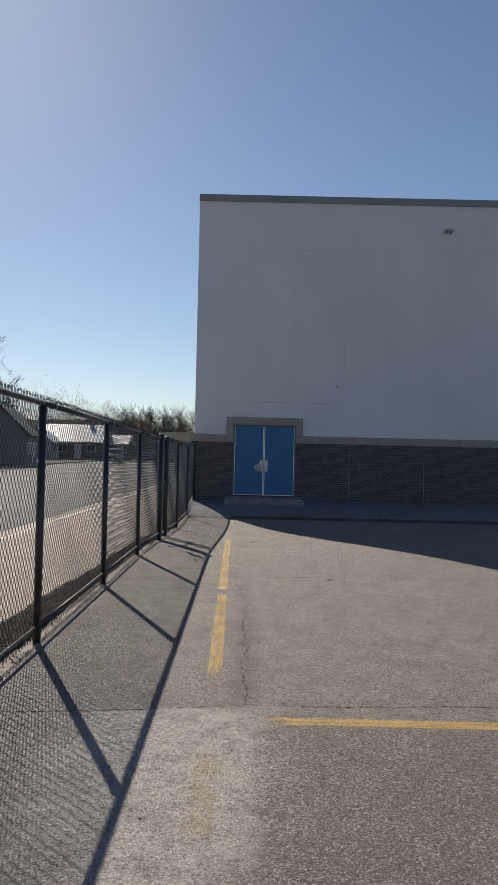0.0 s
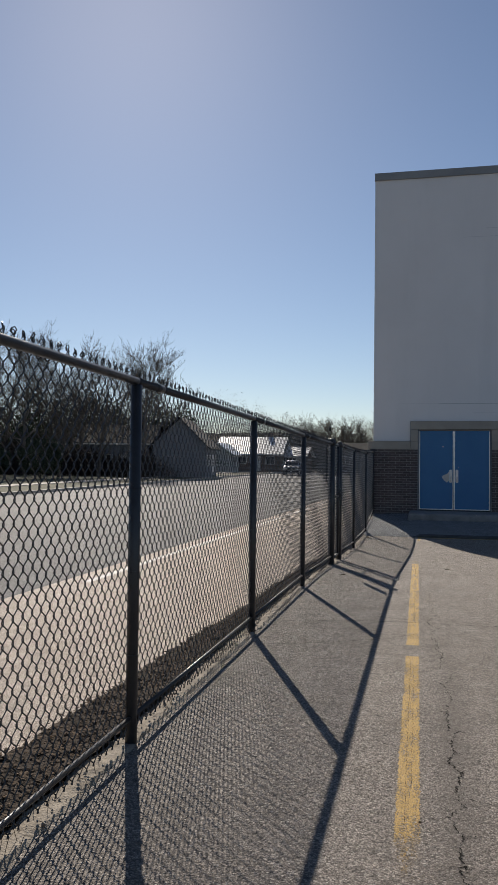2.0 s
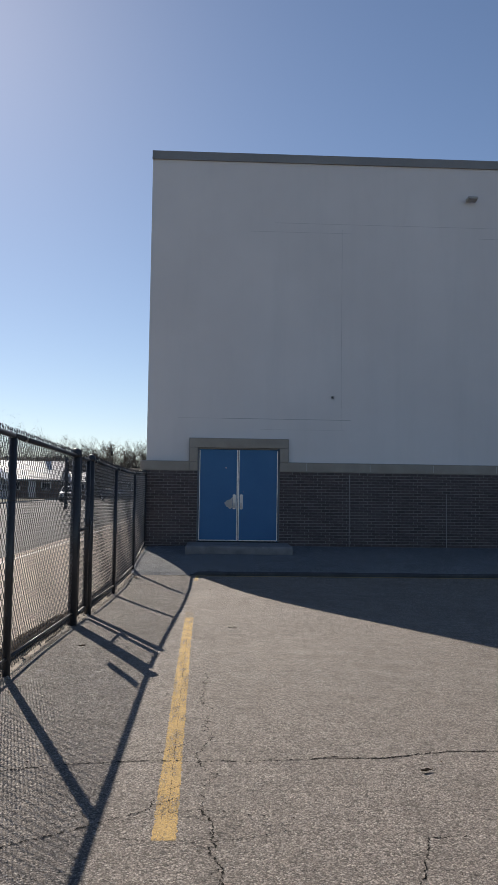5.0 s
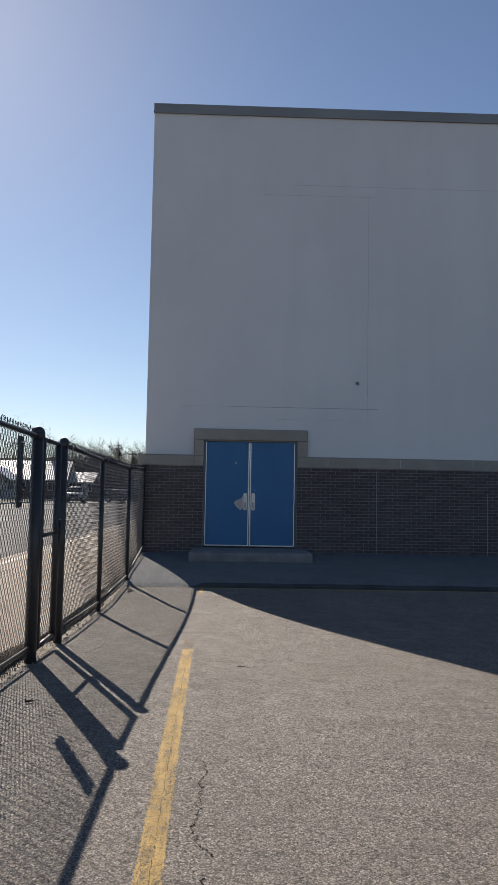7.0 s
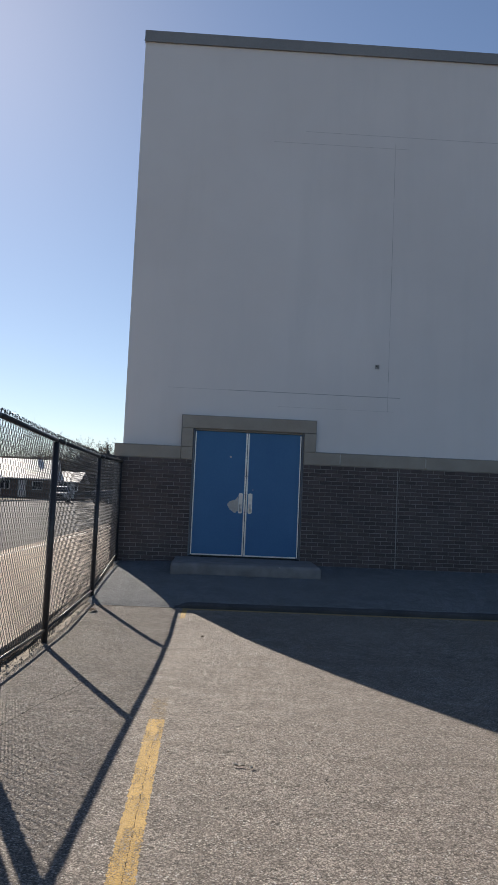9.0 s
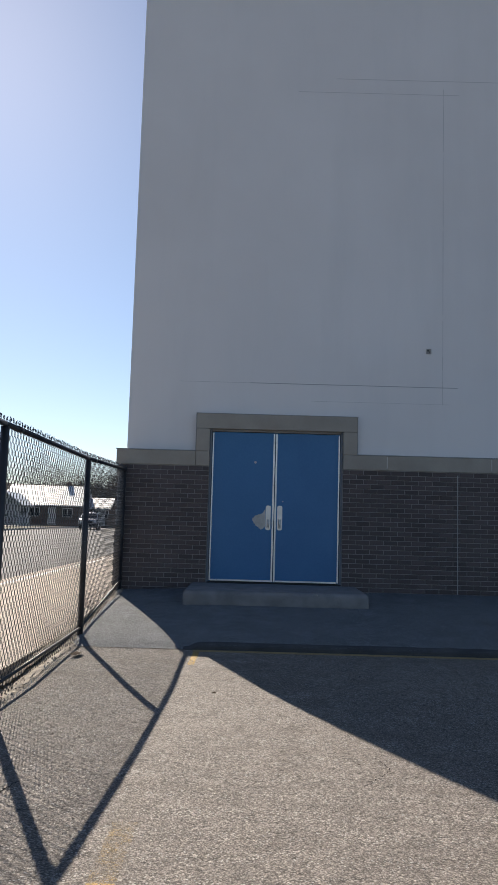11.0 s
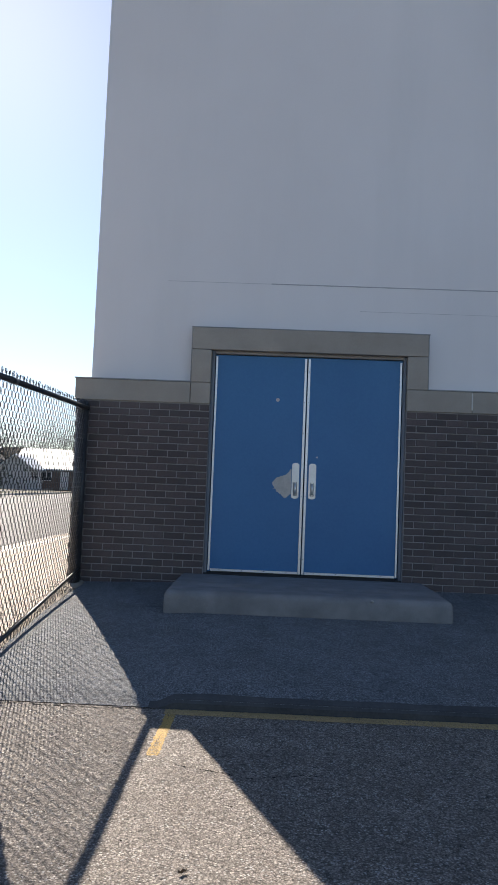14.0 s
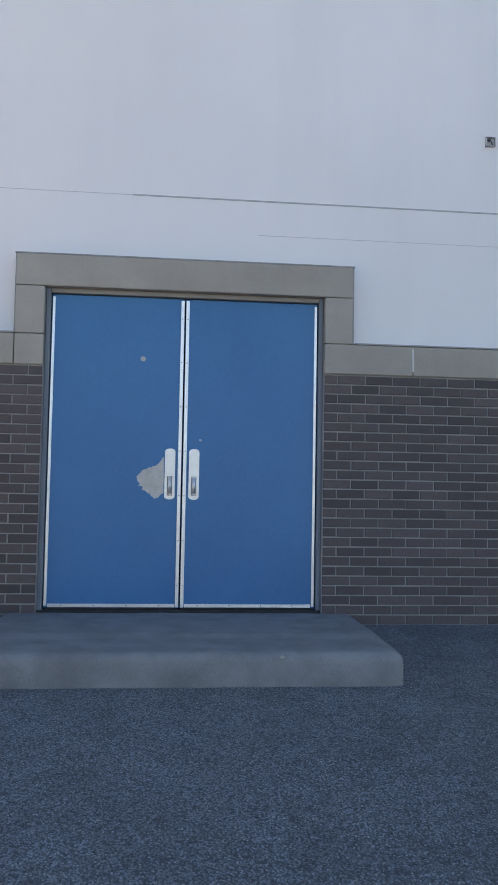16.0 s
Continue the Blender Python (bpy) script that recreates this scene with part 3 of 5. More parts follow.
CRACKS = [
    ([(-1.62, 5.40), (-1.256, 5.44), (-0.954, 5.477), (-0.383, 5.574), (0.042, 5.665), (0.538, 5.655), (1.423, 5.724), (4.2, 5.72), (9.0, 5.95)], 0.010),
    ([(-1.5, 10.72), (-1.178, 10.809), (-0.811, 10.921), (-0.422, 10.976), (0.136, 10.967), (0.499, 11.006), (0.625, 11.045), (0.864, 11.014), (1.298, 11.136), (1.633, 11.142), (3.2, 11.12), (8.0, 11.4)], 0.011),
    ([(0.52, 11.01), (0.9, 11.02), (1.3, 11.14), (1.7, 11.145)], 0.010),
    ([(-1.6, 9.62), (-1.155, 9.81), (-0.895, 9.921), (-0.689, 10.056), (-0.372, 10.273), (-0.222, 10.438)], 0.009),
    ([(-0.5, 10.16), (-0.28, 10.25), (-0.1, 10.31), (0.22, 10.24)], 0.006),
    ([(-0.33, 10.30), (-0.30, 10.52), (-0.16, 10.62)], 0.005),
    ([(-0.5, 10.98), (-0.24, 11.2), (-0.12, 11.38)], 0.006),
    ([(-0.42, 10.0), (-0.2, 9.94), (0.12, 10.0), (0.3, 10.08)], 0.005),
    ([(-1.62, 22.20), (-1.0, 22.17), (-0.46, 22.20)], 0.012),
    ([(0.431, 8.796), (0.522, 9.18), (0.634, 9.447), (0.792, 9.666)], 0.008),
    ([(0.462, 9.541), (0.789, 9.523), (1.014, 9.464), (1.457, 9.359)], 0.006),
    ([(1.245, 9.652), (1.603, 9.623), (1.867, 9.604), (2.6, 9.63)], 0.008),
    ([(0.769, 9.627), (0.888, 9.994), (1.055, 10.009)], 0.008),
    ([(LINE(y) - 0.012, y) for y in (6.5, 7.4, 8.3, 9.5)], 0.0026),
    ([(LINE(y) + 0.014, y) for y in (6.9, 7.9, 8.8, 9.3)], 0.0022),
    ([(LINE(y) + 0.006, y) for y in (10.2, 12.0, 14.0, 16.2)], 0.0024),
    ([(0.25, 5.372), (0.5, 5.365), (0.8, 5.362)], 0.004),
    ([(0.9, 5.38), (1.4, 5.385), (2.1, 5.38)], 0.003),
    ([(-0.25, 21.35), (0.1, 21.22), (0.45, 21.3)], 0.007),
    ([(0.75, 18.0), (0.95, 18.35), (0.9, 18.6)], 0.005),
    ([(0.55, 17.6), (0.8, 17.8), (1.15, 17.75)], 0.004),
    ([(1.9, 17.2), (2.1, 16.2), (2.6, 15.5)], 0.006),
    ([(-0.98, 17.95), (-1.05, 17.5), (-1.16, 17.1), (-1.27, 16.4)], 0.010),
]
for k, (pts, w) in enumerate(CRACKS):
    part("crack", ribbon(pts, w * 1.05, k + 3, 0.0022, 0.010, 0.0022 if w < 0.0045 else 0.0065), M["crack"], lot)


def crazed(points, seed, twigs):
    """A crumbled crack: a jagged run broken into short pieces, with side twigs."""
    r = random.Random(seed)
    vs, fs = [], []

    def add(pts, w):
        v, f = ribbon(pts, w, r.random(), 0.002, 0.009, 0.0075)
        o = len(vs)
        vs.extend(v)
        fs.extend(tuple(i + o for i in q) for q in f)

    for (x0, y0), (x1, y1) in zip(points, points[1:]):
        n = max(2, round(abs(y1 - y0) / 0.16))
        px, py = x0, y0
        for i in range(1, n + 1):
            qx, qy = x0 + (x1 - x0) * i / n + r.gauss(0, 0.030), y0 + (y1 - y0) * i / n + r.uniform(-0.03, 0.03)
            if r.random() < 0.93:
                add([(px, py), (qx, qy)], r.uniform(0.004, 0.011))
            for _ in range(twigs):
                a, l = r.uniform(0, 6.28), r.uniform(0.02, 0.085)
                add([(qx, qy), (qx + math.cos(a) * l, qy + math.sin(a) * l * 0.8)], r.uniform(0.002, 0.0065))
            px, py = qx, qy
    return vs, fs


part("crack", crazed([(0.042, 5.67), (0.045, 6.17), (0.031, 6.94), (0.014, 7.79), (0.012, 8.3), (0.04, 8.57), (0.035, 8.96), (-0.03, 9.9), (-0.078, 10.47), (-0.067, 11.54), (-0.10, 13.1)], 4, 3), M["crack"], lot, "crumbling lengthwise crack")
hair = random.Random(31)
for _ in range(32):
    hx, hy, ha = hair.uniform(-1.3, 3.2), hair.uniform(3.0, 21.8), hair.gauss(0.0, 0.5) + (1.57 if hair.random() < 0.25 else 0.0)
    pts = [(hx, hy)]
    for _ in range(hair.randint(2, 5)):
        ha += hair.gauss(0, 0.45)
        pts.append((pts[-1][0] + 0.11 * math.cos(ha), min(22.0, pts[-1][1] + 0.11 * math.sin(ha))))
    part("crack", ribbon(pts, 0.0032, hair.random(), 0.002, 0.02, 0.006), M["crack"], lot)
part("crack", ribbon([(-1.6, 24.4), (-1.1, 24.25), (-0.72, 24.3)], 0.006, 40, ground=apron_z), M["crack"], apron)


def verge():
    rng = random.Random(5)
    t = thing("verge", "strip of pale dirt and dead leaves under the fence", "dirt strip", kind="structure")

    def h(x, y):
        v = noise.noise((x * 5, y * 3, 1.7)) * 0.018 + noise.noise((x * 14, y * 14, 4.0)) * 0.012
        end = lot_z(y) + max(0.0, y - 22.2) * 0.115
        return -0.018 + end + (0.03 if -1.95 < x < -1.6 else 0.0) + v - (0.03 if x > -1.5 else 0.0)

    part("soil", sheet([-1.76, -1.72, -1.68, -1.64, -1.60, -1.56, -1.52, -1.46], steps(-8, 25.3, 0.06), h), M["soil"], t, "pale trodden dirt")
    strip = [-2.27, -2.24, -2.16, -2.07, -1.98, -1.89, -1.81, -1.755]
    heap = lambda x, y: h(x, y) + ((0.028 + 0.02 * noise.noise((x * 23, y * 23, 9.0))) if x > -2.26 else -0.06)
    narrow = lambda y: 1.0 - 0.48 * min(1.0, max(0.0, (y - 6.5) / 5.0)) + 0.10 * noise.noise((y * 1.7, 0.3, 2.0)) + 0.05 * noise.noise((y * 9.0, 0.3, 7.0))
    mv, mf = sheet(strip, steps(-8, 19.0, 0.06), heap)
    part("mulch", ([(-1.755 + (x + 1.755) * narrow(y), y, z) for x, y, z in mv], mf), M["mulch"], t, "dark leaf mould")
    bank = lambda x, y: min(heap(x, y), -0.03 + 0.6 * max(0.0, x + 1.87) * max(0.0, y - 21.0) + 0.01 * noise.noise((x * 14, y * 14, 4.0)))
    part("bank", sheet(strip, steps(19.0, 25.3, 0.06), bank), M["soil"], t, "pale bare dirt bank")

    def scatter(count, size, flat, spread, lift=0.0, far=25.0):
        vs, fs = [], []
        for _ in range(count):
            x, y = rng.uniform(*spread), rng.uniform(3.0, far)
            if lift:
                x = -1.755 + (x + 1.755) * narrow(y)
            z = h(x, y) + 0.002 + lift
            r = size * rng.uniform(0.4, 1.3)
            q = Euler((rng.uniform(-0.6, 0.6), rng.uniform(-0.6, 0.6), rng.uniform(0, 6.28))).to_matrix()
            b = len(vs)
            for p in ((r, 0, 0), (0, r * 0.7, 0), (-r, 0, 0), (0, -r * 0.7, 0), (0, 0, r * flat), (0, 0, -r * flat)):
                vs.append(Vector((x, y, z + r * flat * 0.5)) + q @ Vector(p))
            for a, c in ((0, 1), (1, 2), (2, 3), (3, 0)):
                fs += [(b + a, b + c, b + 4), (b + c, b + a, b + 5)]
        return vs, fs

    part("gravel", scatter(3200, 0.011, 0.7, (-2.1, -1.47)), M["stone"], t, kind="stuff")
    part("leaf_litter", scatter(9500, 0.016, 0.2, (-2.27, -1.76), 0.03, 19.3), M["litter"], t, kind="stuff")
    blades = []
    for _ in range(900):
        x, y = rng.gauss(-1.8, 0.1), rng.uniform(4, 25)
        l = rng.uniform(0.03, 0.11)
        a = rng.uniform(0, 6.28)
        blades.append([(x, y, h(x, y)), (x + math.cos(a) * l * 0.3, y + math.sin(a) * l * 0.3, h(x, y) + l * 0.7), (x + math.cos(a) * l * 0.8, y + math.sin(a) * l * 0.8, h(x, y) + l * 0.8)])
    part("dead_grass", tubes(blades, 0.0016), M["litter"], t, kind="stuff")


verge()


# ---- building ----
X0, XE, YW, YU, YB = -1.68, 30.0, 25.33, 25.45, 52.0      # upper wall's corner, far end, brick face, upper face, back
DX0, DX1, DZ0, DZ1 = -0.466, 1.472, 0.42, 2.62            # door opening
WX0 = -1.80                                               # brick base's corner
BT, BB = 2.285, 2.075                                     # stone band, top and bottom
wall = bmesh.new()
box(X0, DX0, YU, YU + 0.3, BT - 0.1, 9.62, bm=wall)
box(DX1, XE, YU, YU + 0.3, BT - 0.1, 9.62, bm=wall)
box(DX0, DX1, YU, YU + 0.3, DZ1 + 0.1, 9.62, bm=wall)
wall_north = part("wall_north", wall, M["wall"])
tagged(wall_north, "tall off-white painted wall above a dark brick base", "wall", kind="structure")
base = bmesh.new()
box(WX0 + 0.008, DX0, YW + 0.009, YU + 0.3, -0.1, BB, bm=base)
box(DX1, XE, YW + 0.009, YU + 0.3, -0.1, BB, bm=base)
box(DX0, DX1, YW + 0.07, YU + 0.3, -0.1, DZ0 - 0.03, bm=base)
box(WX0 + 0.008, X0 + 0.3, YU + 0.3, YB, -0.1, BB, bm=base)
wall_base = part("wall_base", base, M["mortar"])
tagged(wall_base, "dark brown brick base of the building with pale mortar", "brick wall", kind="structure")
side = box(X0, X0 + 0.3, YU + 0.3, YB, BB, 9.62)
tagged(part("wall_west", side, M["wall"]), "off-white painted side wall", "wall", kind="structure")
back = box(X0, XE, YB, YB + 0.3, -0.1, 9.62)
box(XE - 0.3, XE, YU + 0.3, YB, -0.1, 9.62, bm=back)
tagged(part("wall_south", back, M["wall"]), "off-white painted rear wall", "wall", kind="structure")
tagged(part("ceiling", box(X0 + 0.3, XE - 0.3, YU + 0.3, YB, 9.2, 9.4), M["roofing"]), "flat grey membrane roof", "roof", kind="structure")
coping = box(X0 - 0.012, XE, YU - 0.035, YU + 0.34, 9.60, 9.81, 0.008)
box(X0 - 0.012, X0 + 0.34, YU + 0.34, YB, 9.60, 9.81, 0.008, bm=coping)
coping_ob = tagged(part("trim", coping, M["coping"]), "dark bronze metal coping along the roof edge", "coping", kind="structure")
part("drip_edge", box(X0 - 0.018, XE, YU - 0.047, YU - 0.035, 9.595, 9.625), M["coping"], coping_ob)

# stone trim: a band over the brick that steps up round the door, in separate blocks
band = thing("stone_trim", "buff cast-stone band stepping up around the door", "stone trim", kind="structure")
YS = YW - 0.012
SX0, SX1, SZ = -0.664, 1.676, 2.838


def block(x0, x1, z0, z1, y1=YU + 0.02):
    return part("stone_block", box(x0 + 0.0025, x1 - 0.0025, YS, y1, z0, z1, 0.005), M["limestone"], band)


block(WX0 - 0.012, SX0, BB, BT)
block(SX0, DX0, BB, BT)
block(SX0, DX0, BT + 0.004, DZ1 - 0.004)
block(SX0, SX1, DZ1, SZ)
block(DX1, SX1, BT + 0.004, DZ1 - 0.004)
bx = [DX1, 2.11, 3.62, 5.14, 6.66, 8.18, 9.7, 11.2, 14.2, 17.2, 20.2, 23.2, 26.2, XE]
for a, b in zip(bx, bx[1:]):
    block(a, b, BB, BT)
part("stone_block", box(WX0 - 0.012, X0 + 0.02, YU + 0.021, YB, BB, BT, 0.005), M["limestone"], band)
for x in bx[1:8]:
    part("joint", box(x - 0.006, x + 0.006, YS - 0.0025, YS + 0.02, BB + 0.03, BT - 0.012), M["white_caulk"], band, "pale caulked joint")
cap = box(WX0 - 0.02, SX0 - 0.002, YS - 0.004, YU, BT + 0.002, BT + 0.012)
box(SX1 + 0.012, XE, YS - 0.004, YU, BT + 0.002, BT + 0.012, bm=cap)
part("flashing", cap, M["caulk"], band, "dark flashing line over the band")
edge = box(SX0 - 0.010, SX1 + 0.010, YS + 0.002, YU - 0.002, SZ + 0.001, SZ + 0.009)
box(SX0 - 0.010, SX0 - 0.001, YS + 0.03, YU - 0.002, BT + 0.012, SZ, bm=edge)
box(SX1 + 0.001, SX1 + 0.010, YS + 0.03, YU - 0.002, BT + 0.012, SZ, bm=edge)
part("joint", edge, M["caulk"], band, "dark joint round the door surround")


def seam(x0, x1, z0, z1, proud=0.004, mat="seam"):
    return part("seam", box(x0, x1, YU - proud, YU + 0.01, z0, z1), M[mat], wall_north)


# outline of a window that was filled in, and the panel seams above it; the paint has bridged much of them
seam(-0.95, 0.10, 3.327, 3.332, 0.002, "seam_faint")
seam(0.10, 3.16, 3.325, 3.335)
seam(1.0, 3.05, 3.077, 3.081, 0.002, "seam_faint")
vz = random.Random(12)
z = 3.07
while z < 7.9:
    run = vz.uniform(0.12, 0.9)
    seam(2.937, 2.943, z, min(7.98, z + run), 0.003, "seam" if vz.random() < 0.45 else "seam_faint")
    z += run + vz.choice((0.0, 0.0, 0.03, 0.08))
seam(1.3, 8.3, 8.109, 8.116, 0.003, "seam_faint")
seam(0.72, 3.18, 7.886, 7.892, 0.003, "seam_faint")
seam(6.3, 9.5, 7.841, 7.848, 0.003, "seam_faint")
for x in (3.13, 5.45, 8.6):
    part("joint", box(x - 0.007, x + 0.007, YW - 0.003, YW + 0.012, 0.30, 2.03 if x < 5 else 1.60), M["joint_caulk"], wall_base, "pale vertical control joint")


# ---- door ----
def double_door():
    d = thing("double_door", "closed blue steel double door with aluminium edge strips", "door")
    yf = YW + 0.05
    fr = bmesh.new()
    box(DX0, DX0 + 0.032, yf, YU + 0.1, DZ0 - 0.02, DZ1, 0.004, bm=fr)
    box(DX1 - 0.032, DX1, yf, YU + 0.1, DZ0 - 0.02, DZ1, 0.004, bm=fr)
    part("door_frame", fr, M["frame_paint"], d, "blue-grey steel frame")
    part("frame_head", box(DX0 + 0.032, DX1 - 0.032, yf, YU + 0.1, 2.588, DZ1, 0.004), M["head_paint"], d, "putty-coloured frame head")
    part("threshold", box(DX0, DX1, yf - 0.01, YU + 0.1, DZ0 - 0.028, DZ0 - 0.002, 0.003), M["rubber"], d, "dark threshold")
    part("backing", box(DX0, DX1, YU + 0.1, YU + 0.14, DZ0 - 0.02, DZ1), M["rubber"], d)
    yl = YW + 0.082
    mid = 0.492
    for lo, hi, hinge in ((DX0 + 0.036, mid - 0.004, 0), (mid + 0.004, DX1 - 0.036, 1)):
        leaf = part("door_leaf", box(lo, hi, yl, yl + 0.045, DZ0 + 0.006, 2.583, 0.003), M["door_blue"], d)
        out_x = lo + 0.004 if hinge == 0 else hi - 0.024
        in_x = hi - 0.026 if hinge == 0 else lo + 0.002
        part("edge_strip", box(out_x, out_x + 0.02, yl - 0.008, yl, DZ0 + 0.02, 2.566, 0.002), M["alu"], leaf, "aluminium edge strip")
        part("edge_strip", box(in_x, in_x + 0.024, yl - 0.009, yl, DZ0 + 0.012, 2.570, 0.002), M["alu"], leaf, "aluminium edge strip")
        part("door_sweep", box(lo + 0.03, hi - 0.03, yl - 0.010, yl, DZ0 + 0.012, DZ0 + 0.036, 0.002), M["alu"], leaf, "aluminium sweep")
        part("sweep_seal", box(lo + 0.02, hi - 0.02, yl - 0.006, yl + 0.004, DZ0, DZ0 + 0.012), M["rubber"], leaf, "black rubber seal")
        for k in range(8):
            z = DZ0 + 0.16 + k * 0.31
            if z < 2.5:
                part("screw", rod((in_x + 0.012, yl - 0.0105, z), (in_x + 0.012, yl - 0.006, z), 0.004, n=6), M["fixture"], leaf)
        for k in range(4):
            x = lo + 0.12 + k * 0.22
            part("screw", rod((x, yl - 0.0115, DZ0 + 0.026), (x, yl - 0.006, DZ0 + 0.026), 0.004, n=6), M["fixture"], leaf)
        # pull plate: a long plate with rounded ends, a sunk cup and a grip bar
        px = hi - 0.125 if hinge == 0 else lo + 0.034
        plate = bmesh.new()
        outline = []
        for k in range(9):
            a = math.pi * k / 8
            outline.append((px + 0.045 + 0.036 * math.cos(a), 1.505 + 0.022 * math.sin(a)))
        for k in range(9):
            a = math.pi + math.pi * k / 8
            outline.append((px + 0.045 + 0.036 * math.cos(a), 1.195 + 0.022 * math.sin(a)))
        f = plate.faces.new([plate.verts.new((x, yl - 0.007, z)) for x, z in outline])
        ext = bmesh.ops.extrude_face_region(plate, geom=[f])
        for v in ext["geom"]:
            if isinstance(v, bmesh.types.BMVert):
                v.co.y += 0.0068
        bmesh.ops.recalc_face_normals(plate, faces=plate.faces)
        pl = part("pull_plate", plate, M["steel"], leaf, "pale satin steel pull plate")
        part("cup", box(px + 0.027, px + 0.063, yl - 0.010, yl - 0.0072, 1.20, 1.335, 0.002), M["caulk"], leaf, "grey finger cup")
        grip = rod((px + 0.045, yl - 0.020, 1.215), (px + 0.045, yl - 0.020, 1.325), 0.013, n=10)
        box(px + 0.034, px + 0.056, yl - 0.02, yl - 0.009, 1.322, 1.331, bm=grip)
        box(px + 0.034, px + 0.056, yl - 0.02, yl - 0.009, 1.207, 1.216, bm=grip)
        part("handle", grip, M["steel"], leaf, "steel grip")
        if hinge == 0:
            shape = [(0.366, 1.47), (0.34, 1.445), (0.325, 1.41), (0.29, 1.40), (0.262, 1.385), (0.215, 1.37), (0.185, 1.335), (0.178, 1.31), (0.20, 1.285), (0.195, 1.27), (0.222, 1.255), (0.228, 1.235), (0.262, 1.215), (0.285, 1.20), (0.306, 1.178), (0.336, 1.19), (0.366, 1.215)]
            rag = random.Random(8)
            torn = []
            for (xa, za), (xb, zb) in zip(shape, shape[1:] + shape[:1]):
                for f in (0.0, 0.33, 0.66):
                    j = 0.007 if xa < 0.36 else 0.0
                    torn.append((xa + (xb - xa) * f + rag.uniform(-j, j), za + (zb - za) * f + rag.uniform(-j, j)))
            p = bmesh.new()
            p.faces.new([p.verts.new((x, yl - 0.002, z)) for x, z in torn][::-1])
            part("paint_loss", p, M["primer"], leaf, "bare grey patch where the paint came off")
            part("paint_chip", rod((0.205, yl - 0.002, 2.15), (0.205, yl + 0.001, 2.15), 0.019, n=9), M["stain"], leaf, "pale chipped spot")
        else:
            part("paint_chip", rod((0.615, yl - 0.002, 1.59), (0.615, yl + 0.001, 1.59), 0.009, n=9), M["stain"], leaf)
    return d


double_door()


def door_step():
    bm = box(-0.685, 1.690, 24.05, YW + 0.06, 0.05, 0.405, 0.055, seg=4)
    bmesh.ops.subdivide_edges(bm, edges=[e for e in bm.edges if e.calc_length() > 1.0], cuts=24, use_grid_fill=True)
    for v in bm.verts:
        n = noise.noise(v.co * 3.1) * 0.006 + noise.noise(v.co * 11.0) * 0.003
        v.co.y += n if v.co.y < 24.2 else 0
        v.co.z += n * 0.7 if v.co.z > 0.2 else 0
        if v.co.y < 24.25:
            k = (24.25 - v.co.y) / 0.2
            v.co.x -= math.copysign(0.008 * k * k, v.co.x - 0.5) if abs(v.co.x - 0.5) > 1.05 else 0.0
        if v.co.y < 24.5 and v.co.z > 0.3:
            v.co.z -= 0.012
    for f in bm.faces:
        f.smooth = True
    st = part("door_step", bm, M["step_stone"])
    tagged(st, "grey concrete doorstep with worn rounded front edge", "step")
    part("chip", dome((1.02, 24.052, 0.372), 0.016, 0.7), M["kerb_stone"], st, "pale chipped spot")


door_step()


# ---- small fixtures on the wall ----
def wall_flood(x, z):
    f = thing("wall_light", "small weathered flood light high on the painted wall", "light fixture")
    part("base_plate", box(x - 0.06, x + 0.06, YU - 0.03, YU, z - 0.05, z + 0.05, 0.01), M["stain"], f)
    part("arm", rod((x, YU - 0.03, z), (x + 0.04, YU - 0.12, z - 0.01), 0.015), M["stain"], f)
    hood = box(-0.13, 0.13, -0.09, 0.09, -0.03, 0.03, 0.015)
    bmesh.ops.transform(hood, matrix=pose(x + 0.05, YU - 0.16, z - 0.02, -20, 0, 8), verts=hood.verts)
    part("hood", hood, M["stain"], f, "weathered grey hood")
    lens = box(-0.11, 0.11, -0.07, 0.07, -0.012, 0.0, 0.004)
    bmesh.ops.transform(lens, matrix=pose(x + 0.05, YU - 0.16, z - 0.02, -20, 0, 8) @ pose(0, 0, -0.031), verts=lens.verts)
    part("lens", lens, M["caulk"], f, "dull grey lens")


wall_flood(6.04, 8.80)


def wall_box(x, z):
    b = thing("junction_box", "small open weathered metal box on the painted wall", "junction box")
    r = bmesh.new()
    for a in ((-0.036, 0.036, 0.031, 0.036), (-0.036, 0.036, -0.036, -0.031), (-0.036, -0.031, -0.031, 0.031), (0.031, 0.036, -0.031, 0.031)):
        box(x + a[0], x + a[1], YU - 0.024, YU, z + a[2], z + a[3], bm=r)
    part("rim", r, M["seam"], b)
    part("cover", box(x - 0.030, x + 0.030, YU - 0.010, YU, z - 0.030, z + 0.030, 0.004), M["stain"], b, "dull inner plate")
    part("socket", rod((x - 0.010, YU - 0.022, z + 0.012), (x - 0.010, YU - 0.009, z + 0.012), 0.012, n=10), M["fixture"], b)
    part("wire", rod((x + 0.004, YU - 0.018, z + 0.004), (x + 0.016, YU - 0.014, z - 0.022), 0.004, n=6), M["fixture"], b)


wall_box(2.73, 3.87)


# ---- chain-link fence ----
FX = -1.657
fence = thing("chain_link_fence", "black vinyl-coated chain-link fence along the street", "fence")
PITCH_Y, PITCH_Z = 0.0392, 0.0465
TOPS = [(-8.0, 2.05), (4.2, 2.05), (7.14, 2.03), (10.08, 2.0), (12.95, 1.965), (15.86, 1.945), (16.99, 1.94), (19.58, 1.91), (22.60, 1.915), (25.24, 1.98)]


def top_z(y):
    """Height of the top rail's middle, straight from post to post."""
    return float(np.interp(y, [p[0] for p in TOPS], [p[1] for p in TOPS]))


